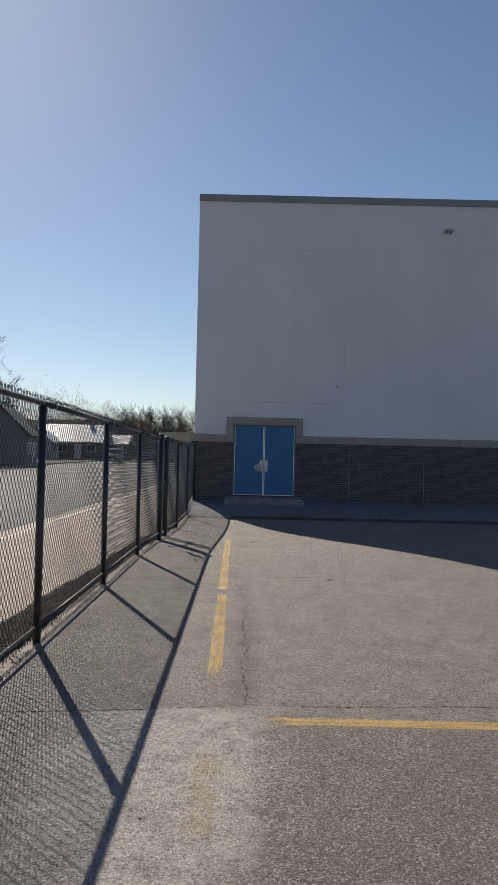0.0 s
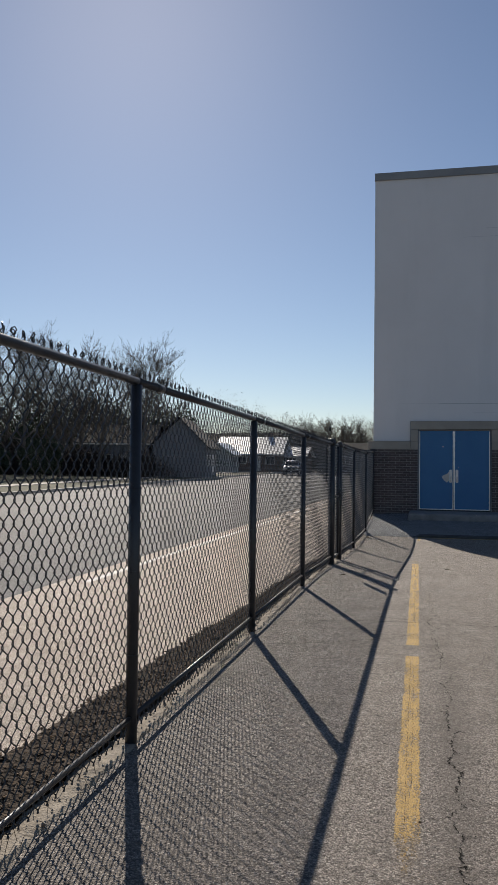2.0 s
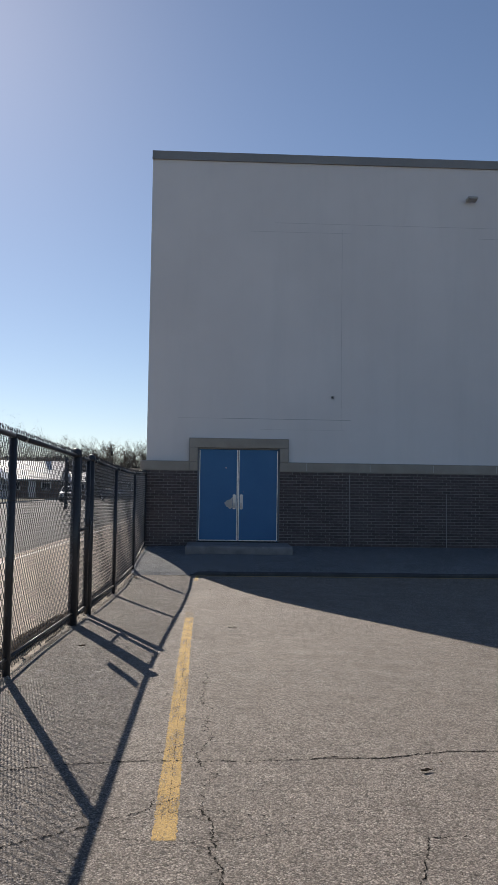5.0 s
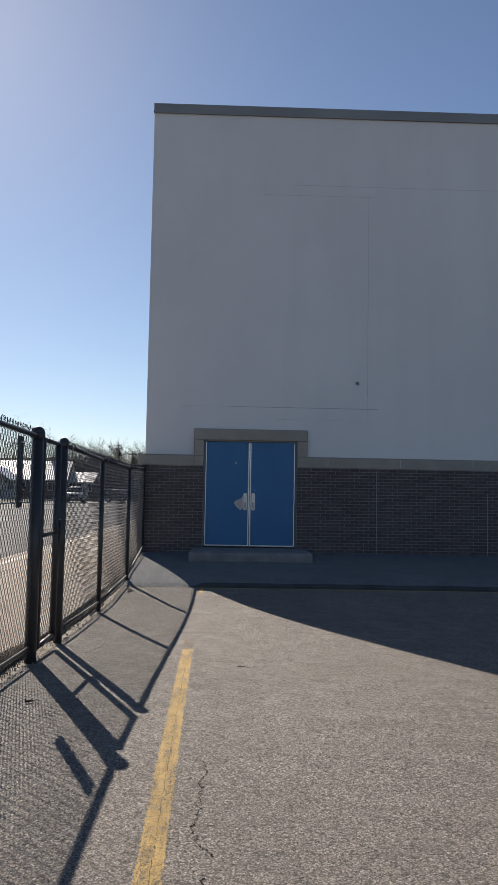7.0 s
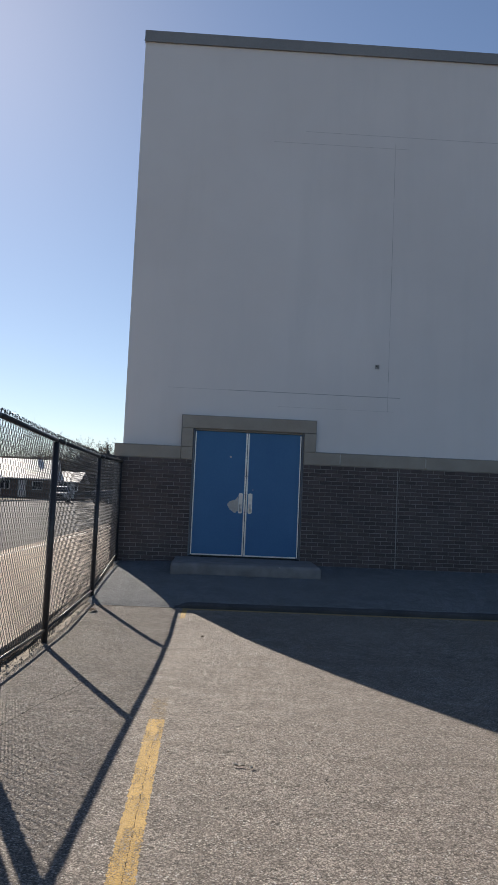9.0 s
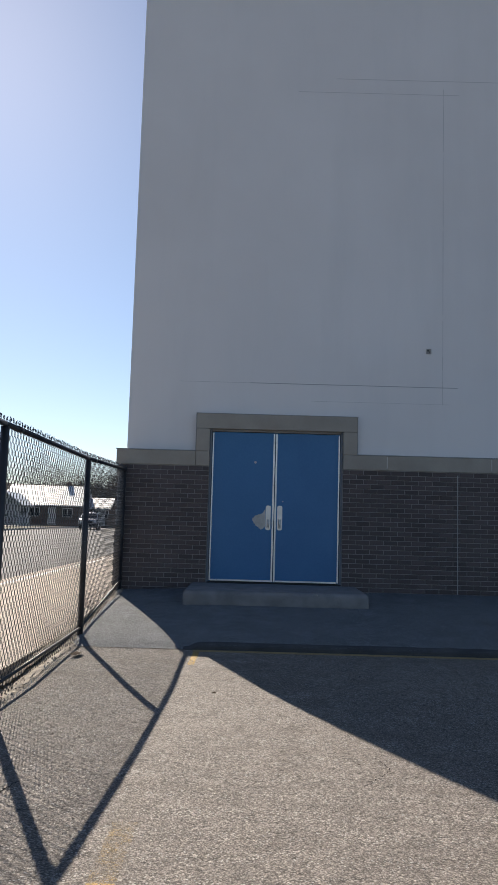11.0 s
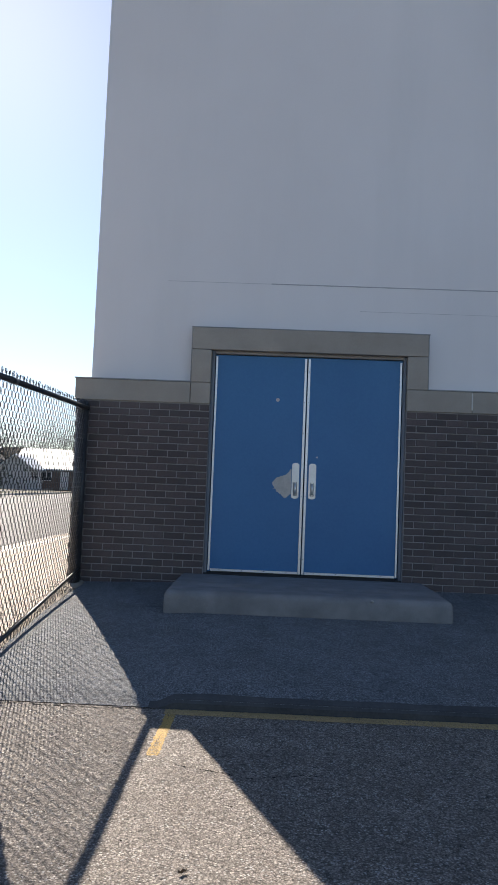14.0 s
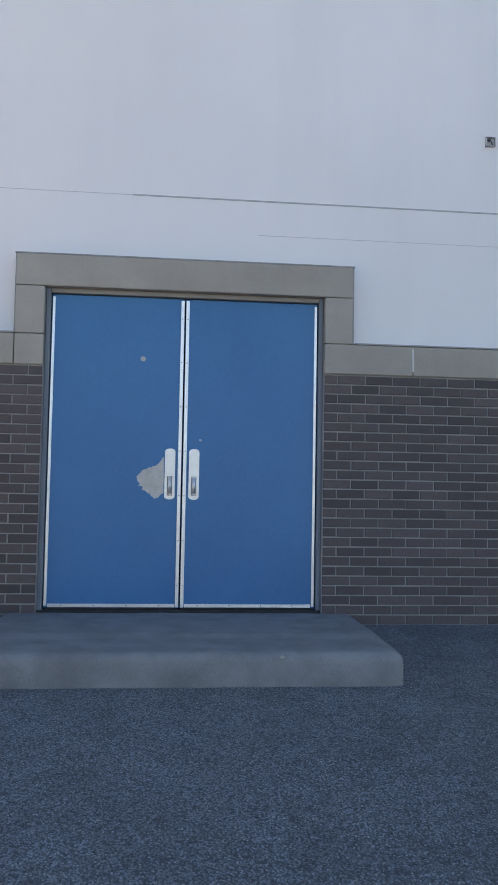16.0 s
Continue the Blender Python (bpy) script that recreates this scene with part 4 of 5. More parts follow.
def links(y0, y1, floor_a, floor_b, top_a, top_b, x=FX - 0.012, barbs=True):
    """Woven wires of one bay, hooked through one another in small eyes, with the knuckled ends above the rail."""
    count = int((y1 - y0) / PITCH_Y)
    lines = []
    for i in range(count):
        yl = y0 + i * PITCH_Y
        lo = floor_a + (floor_b - floor_a) * i / count
        top = top_a + (top_b - top_a) * i / count
        n = int((top - lo) / PITCH_Z)
        pts = []
        for k in range(n + 1):
            s = (n - k + i) & 1
            bow = 0.004 * math.sin(yl * 3.1 + k * 0.21)
            m = 1 if s else -1
            z = top + (k - n) * PITCH_Z
            pts += [(x + 0.0024 * m + bow, yl + s * PITCH_Y + m * 0.0015, z - 0.0085), (x + bow, yl + s * PITCH_Y + m * 0.0048, z), (x - 0.0024 * m + bow, yl + s * PITCH_Y + m * 0.0015, z + 0.0085)]
        if barbs:
            ye, ze, m = pts[-1][1], pts[-1][2], 1 if i & 1 else -1
            v, w, o = 0.78 + 0.14 * math.sin(i * 2.7), 0.75 + 0.35 * math.sin(i * 1.9 + y0), 0.006 * math.sin(i * 4.3)
            pts += [(x + o, ye + m * 0.005 * w, ze + 0.020 * v), (x + o, ye - m * 0.013 * w, ze + 0.036 * v), (x - o, ye - m * 0.016 * w, ze + 0.052 * v), (x - o, ye - m * 0.004 * w, ze + 0.064 * v), (x, ye + m * 0.011 * w, ze + 0.058 * v), (x + o, ye + m * 0.013 * w, ze + 0.042 * v), (x, ye + m * 0.008 * w, ze + 0.032 * v)]
        lines.append(pts)
    return tubes(lines, 0.0032)


def fence_post(y, r, top, z=-0.1, cap=True, x=FX):
    p = part("post", rod((x, y, z), (x, y, top), r, n=14), M["vinyl"], fence)
    if cap:
        c = dome((x, y, top), r * 1.15, 0.9)
        rod((x, y, top - 0.05), (x, y, top), r * 1.18, n=14, bm=c)
        part("post_cap", c, M["vinyl"], p)
    for z in (0.55, 1.0, 1.45):
        part("tie_wire", rod((x, y, z - 0.003), (x, y, z + 0.003), r + 0.002, n=14), M["vinyl"], p)
    return p


BAYS = [-7.55, -4.62, -1.68, 1.26, 4.20, 7.14, 10.08, 12.95, 15.86]
for y in BAYS[:-1]:
    fence_post(y, 0.032, top_z(y) - 0.02, cap=False)
fence_post(15.86, 0.052, top_z(15.9) + 0.035)
fence_post(16.99, 0.042, top_z(17) + 0.035)
fence_post(19.58, 0.032, top_z(19.6) - 0.02, cap=False)
fence_post(22.60, 0.032, top_z(22.6) - 0.02, cap=False)
fence_post(25.24, 0.057, top_z(25.2) + 0.03, 0.2, x=FX - 0.045)
runs = list(zip(BAYS, BAYS[1:])) + [(16.99, 19.58), (19.58, 22.60), (22.60, 25.24)]
for a, b in runs:
    ga, gb = lot_z(a), lot_z(b) + (0.34 if b > 25 else 0.0)
    part("top_rail", rod((FX, a, top_z(a)), (FX, b, top_z(b)), 0.0225, n=10), M["vinyl"], fence)
    part("bottom_rail", rod((FX, a, ga + 0.140), (FX, b, gb + 0.140), 0.0135, n=10), M["vinyl"], fence, "dull rail close to the ground")
    part("chain_link", links(a, b, ga + 0.02, gb + 0.02, top_z(a) + 0.005, top_z(b) + 0.005), M["vinyl"], fence, "black woven wire", kind="stuff")
    part("rail_sleeve", rod((FX, a + 0.3, top_z(a + 0.3)), (FX, a + 0.42, top_z(a + 0.42)), 0.026, n=10), M["vinyl"], fence)


def walk_gate():
    g = thing("walk_gate", "narrow black chain-link gate between two thick posts", "gate")
    y0, y1 = 16.055, 16.735
    lo, hi = lot_z(16.4) + 0.11, top_z(16.4) - 0.01
    for y in (y0, y1):
        part("stile", rod((FX, y, lo), (FX, y, hi), 0.032, n=12), M["vinyl"], g)
    for z in (lo, 1.07, hi):
        part("rail", rod((FX, y0, z), (FX, y1, z), 0.021, n=10), M["vinyl"], g)
    part("chain_link", links(y0, y1, lo, lo, hi, hi, barbs=False), M["vinyl"], g, kind="stuff")
    for z in (0.35, 1.6):
        h = rod((FX, 15.93, z - 0.04), (FX, 15.93, z + 0.04), 0.018, n=8)
        box(FX - 0.014, FX + 0.014, 15.89, y0 + 0.02, z - 0.018, z + 0.018, 0.004, bm=h)
        part("hinge", h, M["vinyl"], g)
    latch = box(FX - 0.015, FX + 0.03, y1 - 0.04, 16.97, 1.10, 1.15, 0.006)
    rod((FX + 0.04, y1 + 0.0, 1.0), (FX + 0.04, y1 + 0.0, 1.2), 0.010, n=8, bm=latch)
    part("latch", latch, M["vinyl"], g)


walk_gate()


def fence_sign():
    s = thing("fence_sign", "narrow dull metal sign plate hung on the fence", "sign")
    part("plate", box(FX - 0.022, FX - 0.018, 15.27, 15.45, 1.33, 1.91, 0.001), M["sign"], s)
    for z in (1.38, 1.86):
        part("tie", rod((FX - 0.03, 15.36, z), (FX + 0.004, 15.36, z), 0.006, n=6), M["steel"], s)


fence_sign()


# ---- debris on the lot ----
def dead_leaf(x, y, s, rz, label, mat="leaf", lift=0.004):
    t = thing("dead_leaf", label, "leaf", at=pose(x, y, lot_z(y) + lift, 0, 0, rz))
    bm = bmesh.new()
    rim = []
    for k in range(12):
        a = 2 * math.pi * k / 12
        r = s * (0.55 + 0.35 * abs(math.cos(a)) + (0.12 if k % 2 else -0.06))
        rim.append(bm.verts.new((r * math.cos(a), 0.6 * r * math.sin(a), 0.005 + 0.22 * abs(0.6 * r * math.sin(a)) + 0.004 * (k % 3))))
    c = bm.verts.new((0, 0, 0.001))
    for a, b in zip(rim, rim[1:] + rim[:1]):
        bm.faces.new((c, a, b))
    part("blade", bm, M[mat], t)
    part("stalk", rod((s * 0.8, 0, 0.004), (s * 1.35, s * 0.12, 0.012), 0.0018, n=5), M[mat], t)


dead_leaf(1.086, 10.80, 0.034, 20, "curled brown dead leaf lying on the asphalt")
dead_leaf(0.148, 15.76, 0.036, -10, "pale curled dead leaf on the asphalt", "pale_leaf")
dead_leaf(0.213, 15.73, 0.024, 60, "small pale curled leaf on the asphalt", "pale_leaf")
dead_leaf(-1.30, 14.35, 0.034, 30, "dark dead leaf beside the fence")
dead_leaf(-0.105, 20.33, 0.017, 40, "small dark dead leaf on the asphalt", "litter")
dead_leaf(-1.50, 21.72, 0.115, 80, "dark dead leaf at the foot of a fence post", "litter", lift=0.012)


def pebbles():
    rng = random.Random(9)
    vs, fs = [], []
    for _ in range(230):
        x, y = rng.uniform(-1.45, 5.0), rng.uniform(2.2, 21.6)
        r = rng.choice((0.003, 0.004, 0.004, 0.007)) * rng.uniform(0.7, 1.3)
        b = len(vs)
        for p in ((r, 0, 0), (0, r * 0.8, 0), (-r * 0.9, 0, 0), (0, -r * 0.7, 0), (0, 0, r * 0.8), (0, 0, -r * 0.4)):
            vs.append((x + p[0], y + p[1], lot_z(y) + r * 0.4 + p[2]))
        for a, c in ((0, 1), (1, 2), (2, 3), (3, 0)):
            fs += [(b + a, b + c, b + 4), (b + c, b + a, b + 5)]
    tagged(part("loose_grit", (vs, fs), M["litter"]), "dark loose grit scattered over the asphalt", "grit", kind="stuff")


pebbles()


# ---- trees across the street ----
def grow(seed, height, spread=0.55, depth=6, lean=0.0, low=0.28):
    """Limbs of a bare tree as lists of points and radii; the first is the trunk."""
    rng = random.Random(seed)
    trunk, limbs = [], []

    def shoot(p, d, length, r, level):
        n = 5 if level < 2 else 3 if level < 3 else 2
        pts, rad, at = [p.copy()], [r], [d.copy()]
        for i in range(n):
            d = (d + Vector((rng.gauss(0, 0.13), rng.gauss(0, 0.13), rng.gauss(0.05, 0.08))) * (0.5 if level == 0 else 1.0)).normalized()
            p = p + d * (length / n)
            pts.append(p.copy())
            rad.append(r * (1 - 0.62 * (i + 1) / n))
            at.append(d.copy())
        (trunk if level == 0 else limbs).append((pts, rad))
        if level >= depth:
            return
        kids = (8, 6, 5, 4, 4, 3)[min(level, 5)]
        for k in range(kids):
            f = low + (1 - low) * (k + rng.random() * 0.8) / kids if level == 0 else 0.22 + 0.78 * (k + rng.random() * 0.7) / kids
            i = min(n, max(1, round(f * n)))
            side = Vector((rng.gauss(0, 1), rng.gauss(0, 1), rng.gauss(0.2, 0.5))).normalized()
            nd = (at[i] * (1 - spread) + side * spread * (1.15 if level == 0 else 1.0) + Vector((0, 0, 0.22))).normalized()
            shoot(pts[i], nd, length * rng.uniform(0.46, 0.68) * (1.0 if level else 1 - 0.25 * f), max(0.008, rad[i] * 0.62), level + 1)

    shoot(Vector((0, 0, -0.2)), Vector((lean, 0, 1)).normalized(), height * 0.62, height * 0.016, 0)
    return trunk, limbs


def tree_mesh(lines, n):
    vs, fs = [], []
    for pts, rad in lines:
        v, f = tubes([pts], rad, n)
        o = len(vs)
        vs += v
        fs += [tuple(i + o for i in q) for q in f]
    return vs, fs


def bare_tree(seed, height, label, spread=0.55, depth=5, low=0.28):
    t = thing("tree", label, "tree", "bare trees")
    trunk, limbs = grow(seed, height, spread, depth, low=low)
    part("trunk", tree_mesh(trunk, 8), M["bark"], t)
    part("crown", tree_mesh(limbs, 3), M["bark"], t, "bare branching twigs")
    return t


TREE = "bare leafless tree with fine grey-brown twigs"
kinds = [bare_tree(11, 9.6, TREE, 0.58), bare_tree(23, 9.2, TREE, 0.55, 5, 0.2), bare_tree(37, 8.4, TREE, 0.62, 5, 0.15)]
slim = [bare_tree(61, 9.0, TREE, 0.55, 4, 0.2), bare_tree(72, 9.0, TREE, 0.6, 4, 0.15), bare_tree(83, 9.5, TREE, 0.5, 4, 0.25)]
GROVE = [
    (-25.0, 70.0, 0, 1.30), (-28.5, 68.0, 1, 1.38), (-31.5, 71.0, 2, 1.38), (-34.5, 66.0, 0, 1.36), (-38.0, 68.0, 1, 1.48),
    (-41.0, 64.0, 2, 1.42), (-44.0, 72.0, 0, 1.55), (-27.0, 77.0, 1, 1.25), (-36.0, 76.0, 2, 1.45), (-30.0, 63.5, 2, 1.00), (-47.0, 66.0, 1, 1.5),
]
rng = random.Random(77)
for x, y, k, s in GROVE:
    c = copy_thing(kinds[k], pose(x, y, rise(y) + 0.3, 0, 0, rng.uniform(0, 360)))
    c.scale = (s, s, s)
for x, y, k, s in ((-15.4, 121.0, 0, 0.86), (-13.9, 123.0, 1, 0.80), (-17.6, 126.0, 2, 0.9)):
    c = copy_thing(kinds[k], pose(x, y, rise(y) + 0.2, 0, 0, rng.uniform(0, 360)))
    c.scale = (s, s, s)
for _ in range(56):
    a, y = rng.uniform(-0.60, -0.055), rng.uniform(118, 205)
    s = rng.uniform(0.75, 1.05) * (1 + (y - 118) / 320) * (0.62 if a < -0.19 else 1.0)
    c = copy_thing(slim[rng.randrange(3)], pose(y * a, y, rise(y) + 0.2, 0, 0, rng.uniform(0, 360)))
    c.scale = (s, s, s)
for k, ob in enumerate(kinds + slim):
    x, y = -50.0 - 3.5 * (k % 3), 78.0 + 8.0 * k
    ob.matrix_basis = pose(x, y, rise(y) + 0.3, 0, 0, 40 * k)


def thicket(name, label, spots, seed, material, leafy, leaf=1.0):
    """Tangled undergrowth: upright twigs, with small leaves where it is evergreen."""
    r = random.Random(seed)
    lines, vs, fs = [], [], []
    for x, y, w, h, count in spots:
        for _ in range(count):
            px, py = r.gauss(x, w * 0.32), r.gauss(y, w * 0.25)
            t = h * (0.35 + 0.65 * r.random()) * max(0.35, 1 - ((px - x) / w) ** 2 * 1.6)
            z0 = rise(py) + 0.05
            if leafy:
                z = z0 + t * r.random() ** 0.6
                s = r.uniform(0.05, 0.13) * leaf
                q = Euler((r.uniform(0, 6.28), r.uniform(0, 6.28), r.uniform(0, 6.28))).to_matrix()
                b = len(vs)
                vs += [Vector((px, py, z)) + q @ Vector(p) * s for p in ((-1, 0, 0), (0, -0.5, 0.1), (1, 0, 0), (0, 0.5, 0.1))]
                fs.append((b, b + 1, b + 2, b + 3))
            else:
                a, b2 = r.uniform(-0.35, 0.35), r.uniform(-0.35, 0.35)
                p1 = (px + a * t * 0.5, py + b2 * t * 0.5, z0 + t * 0.55)
                lines.append([(px, py, z0), p1, (px + a * t * 1.3, py + b2 * t, z0 + t)])
                for _ in range(2):
                    f = r.uniform(0.3, 0.9)
                    lines.append([(px + a * t * f, py + b2 * t * f, z0 + t * f), (px + a * t * f + r.uniform(-0.5, 0.5), py + r.uniform(-0.5, 0.5), z0 + t * f + r.uniform(0.2, 0.7))])
    data = (vs, fs) if leafy else tubes(lines, 0.020)
    tagged(part(name, data, material), label, "undergrowth", kind="stuff")


thicket("brushwood", "dense leafless brushwood under the trees across the street",
        [(-25.5, 69.5, 4.0, 2.6, 420), (-31.0, 70.0, 5.5, 3.0, 700), (-37.0, 68.0, 6.5, 3.4, 900), (-43.0, 65.0, 7.0, 3.8, 1000)], 3, M["twigs"], False)
thicket("brushwood", "low belt of brown brushwood far along the street",
        [(-62.0 + 6.5 * k, 128.0 + 3 * (k % 3), 9.0, 4.6, 520) for k in range(9)], 4, M["twigs"], False)
thicket("evergreen_hedge", "tall dark evergreen hedge behind the bare trees",
        [(-35.0 - 3.4 * k, 78.0 - 1.2 * k, 4.4, 5.6 + 0.7 * (k % 2), 4600) for k in range(5)], 6, M["evergreen"], True)
thicket("evergreen_screen", "tall dark evergreen screen behind the houses across the street",
        [(-27.0 - 3.7 * k, 86.0 + 1.5 * (k % 2), 5.2, 8.0 + 0.5 * min(k, 3) + 0.6 * (k % 2), 6500) for k in range(8)], 8, M["evergreen"], True, 1.7)
thicket("evergreen_hedge", "dark evergreen hedge far along the street",
        [(-46.0 + 5.0 * k, 121.0 + 2 * (k % 2), 6.0, 5.0, 2600) for k in range(8)], 5, M["evergreen"], True)


def far_woods():
    """A wooded rise far behind the houses: brown crowns of fine twigs with an uneven top line."""
    r = random.Random(14)
    vs, fs = [], []
    for _ in range(190):
        y = r.uniform(132.0, 172.0)
        a = r.uniform(-0.75, -0.075)
        tall = (6.5 + 5.0 * min(1.0, max(0.0, (-a - 0.12) / 0.14))) * r.uniform(0.72, 1.06) * y / 126.0
        cx, w = a * y, r.uniform(2.5, 4.5)
        for _ in range(720):
            d = Vector((r.gauss(0, 1), r.gauss(0, 1), r.gauss(0, 1))).normalized() * r.random() ** 0.4
            lump = 1.0 + 0.4 * noise.noise(d * 2.0 + Vector((cx, y, 0)))
            p = Vector((cx + d.x * w * lump, y + d.y * w * lump, rise(y) + tall * 0.5 + d.z * tall * 0.5 * lump))
            s = r.uniform(0.08, 0.28)
            q = Euler((r.uniform(0, 6.28), r.uniform(0, 6.28), r.uniform(0, 6.28))).to_matrix()
            b = len(vs)
            vs += [p + q @ Vector(c) * s for c in ((-1.3, 0, 0), (0, -0.10, 0.1), (1.3, 0, 0), (0, 0.10, 0.1))]
            fs.append((b, b + 1, b + 2, b + 3))
    tagged(part("far_woods", (vs, fs), M["twigs"]), "brown leafless woods on a rise beyond the houses", "woods", kind="stuff")


def hill_z(x, y):
    up = min(1.0, max(0.0, (y - 150.0) / 40.0))
    side = min(1.0, max(0.0, (-x - 12.0) / 26.0))
    return rise(y) - 0.2 + up * up * (3 - 2 * up) * (3.4 + 4.8 * side + 1.2 * noise.noise((x * 0.06, y * 0.05, 2.0)) + 0.7 * noise.noise((x * 0.3, y * 0.3, 5.0)))


far_woods()
hill = part("hillside", sheet(steps(-190.0, 12.0, 2.5), steps(148.0, 260.0, 4.0), hill_z), M["hill"])
tagged(hill, "long brown wooded hillside beyond the street", "hillside", kind="structure")


def round_bush(x, y, w, h, seed, label):
    r = random.Random(seed)
    t = thing("bush", label, "bush", "evergreen bushes", at=pose(x, y, rise(y) + 0.2))
    vs, fs, stems = [], [], []
    for _ in range(7):
        stems.append([(0, 0, -0.1), (r.uniform(-0.25, 0.25) * w, r.uniform(-0.25, 0.25) * w, h * 0.45), (r.uniform(-0.4, 0.4) * w, r.uniform(-0.4, 0.4) * w, h * 0.85)])
    for _ in range(5200):
        d = Vector((r.gauss(0, 1), r.gauss(0, 1), r.gauss(0, 1))).normalized()
        lump = 0.80 + 0.28 * noise.noise(d * 2.6 + Vector((seed, 0, 0)))
        p = Vector((d.x * w / 2, d.y * w / 2, h * 0.5 + d.z * h * 0.5)) * 1.0
        p = Vector((0, 0, h * 0.5)) + (p - Vector((0, 0, h * 0.5))) * lump * r.uniform(0.55, 1.0) ** 0.4
        s = r.uniform(0.05, 0.12)
        q = Euler((r.uniform(0, 6.28), r.uniform(0, 6.28), r.uniform(0, 6.28))).to_matrix()
        b = len(vs)
        vs += [p + q @ Vector(c) * s for c in ((-1, 0, 0), (0, -0.5, 0.15), (1, 0, 0), (0, 0.5, 0.15))]
        fs.append((b, b + 1, b + 2, b + 3))
    part("stems", tubes(stems, 0.03, 5), M["bark"], t)
    part("foliage", (vs, fs), M["evergreen"], t, "dark green foliage")


round_bush(-29.0, 58.5, 4.2, 3.3, 1, "dark rounded evergreen bush on the far lawn")
round_bush(-33.8, 60.0, 3.2, 2.5, 2, "smaller dark evergreen bush on the far lawn")


# ---- houses ----
def house(x, y, rz, w, d, eave, ridge, wall_mat, roof_mat, label, gable=True, gutter=True, chimney=True):
    """A plain house: w along the front, d deep, roof ridge along the front; the front faces -y before it is turned."""
    h = thing("house", label, "house", "houses across the street", at=pose(x, y, rise(y) + 0.1, 0, 0, rz))
    t = 0.2
    walls = bmesh.new()
    box(-w / 2, w / 2, -d / 2, -d / 2 + t, -0.3, eave, bm=walls)
    box(-w / 2, w / 2, d / 2 - t, d / 2, -0.3, eave, bm=walls)
    box(-w / 2, -w / 2 + t, -d / 2 + t, d / 2 - t, -0.3, eave, bm=walls)
    box(w / 2 - t, w / 2, -d / 2 + t, d / 2 - t, -0.3, eave, bm=walls)
    part("wall", walls, wall_mat, h)
    if gable:
        for s in (-1, 1):
            g = bmesh.new()
            x0, x1 = sorted((s * w / 2, s * (w / 2 - t)))
            a = [g.verts.new((x0, -d / 2, eave)), g.verts.new((x0, d / 2, eave)), g.verts.new((x0, 0, ridge - 0.05))]
            b = [g.verts.new((x1, v.co.y, v.co.z)) for v in a]
            g.faces.new(a), g.faces.new(b[::-1])
            for i in range(3):
                g.faces.new((a[i], b[i], b[(i + 1) % 3], a[(i + 1) % 3]))
            bmesh.ops.recalc_face_normals(g, faces=g.faces)
            part("gable", g, wall_mat, h)
    o, th = 0.45, 0.14
    slope = (ridge - eave) / (d / 2)
    for s in (-1, 1):
        r = bmesh.new()
        ye, ze = s * (d / 2 + o), eave - slope * o
        q = [(-w / 2 - o, ye, ze), (w / 2 + o, ye, ze), (w / 2 + o, 0, ridge), (-w / 2 - o, 0, ridge)]
        lo = [r.verts.new(p) for p in q]
        hi = [r.verts.new((p[0], p[1], p[2] + th)) for p in q]
        r.faces.new(lo), r.faces.new(hi[::-1])
        for i in range(4):
            r.faces.new((lo[i], hi[i], hi[(i + 1) % 4], lo[(i + 1) % 4]))
        bmesh.ops.recalc_face_normals(r, faces=r.faces)
        part("roof_slope", r, roof_mat, h)
        if gutter:
            part("gutter", box(-w / 2 - o, w / 2 + o, ye - 0.06, ye + 0.06, ze - 0.04, ze + 0.10, 0.02), M["trim_white"], h, "white gutter")
    part("door", box(w * 0.08, w * 0.08 + 0.95, -d / 2 - 0.04, -d / 2 - 0.003, 0.05, 2.05, 0.01), M["trim_white"], h)
    for cx in (-w * 0.32, -w * 0.10, w * 0.34):
        fr = bmesh.new()
        x0, x1, z0, z1 = cx - 0.6, cx + 0.6, 0.95, min(2.0, eave - 0.25)
        for a in ((x0, x1, z0, z0 + 0.08), (x0, x1, z1 - 0.08, z1), (x0, x0 + 0.08, z0 + 0.08, z1 - 0.08), (x1 - 0.08, x1, z0 + 0.08, z1 - 0.08), (cx - 0.03, cx + 0.03, z0 + 0.08, z1 - 0.08)):
            box(a[0], a[1], -d / 2 - 0.06, -d / 2 - 0.003, a[2], a[3], bm=fr)
        win = part("window", fr, M["trim_white"], h)
        part("pane", box(x0 + 0.08, x1 - 0.08, -d / 2 - 0.03, -d / 2 - 0.012, z0 + 0.08, z1 - 0.08), M["glass"], win)
    if chimney:
        part("chimney", box(w * 0.22, w * 0.22 + 0.6, 0.3, 0.9, eave, ridge + 0.7, 0.02), M["house_brick"], h)
    return h


house(-24.2, 111.0, 3, 8.6, 8.4, 2.4, 4.6, M["house_brick"], M["pale_roof"], "low brick house with a bright pale roof", gutter=False)
house(-26.9, 104.6, 90, 5.0, 3.3, 2.4, 3.6, M["siding_pale"], M["pale_roof"], "pale grey gabled annex beside a brick house", gutter=False, chimney=False)
house(-18.2, 112.5, -4, 2.8, 4.5, 2.2, 3.3, M["house_brick"], M["pale_roof"], "small brick garage with a pale roof", gutter=False, chimney=False)
house(-22.9, 75.5, 97, 6.5, 4.9, 2.9, 5.3, M["siding"], M["shingle"], "grey-blue sided house with a plain gable end behind bare trees", gutter=False, chimney=False)
house(-29.0, 75.0, 6, 6.6, 6.5, 3.1, 4.7, M["siding"], M["shingle"], "low blue-grey house with white gutters behind bare trees")
house(-43.5, 62.5, 62, 9.5, 8.0, 4.8, 8.4, M["siding"], M["shingle"], "tall dark gabled house across the street")
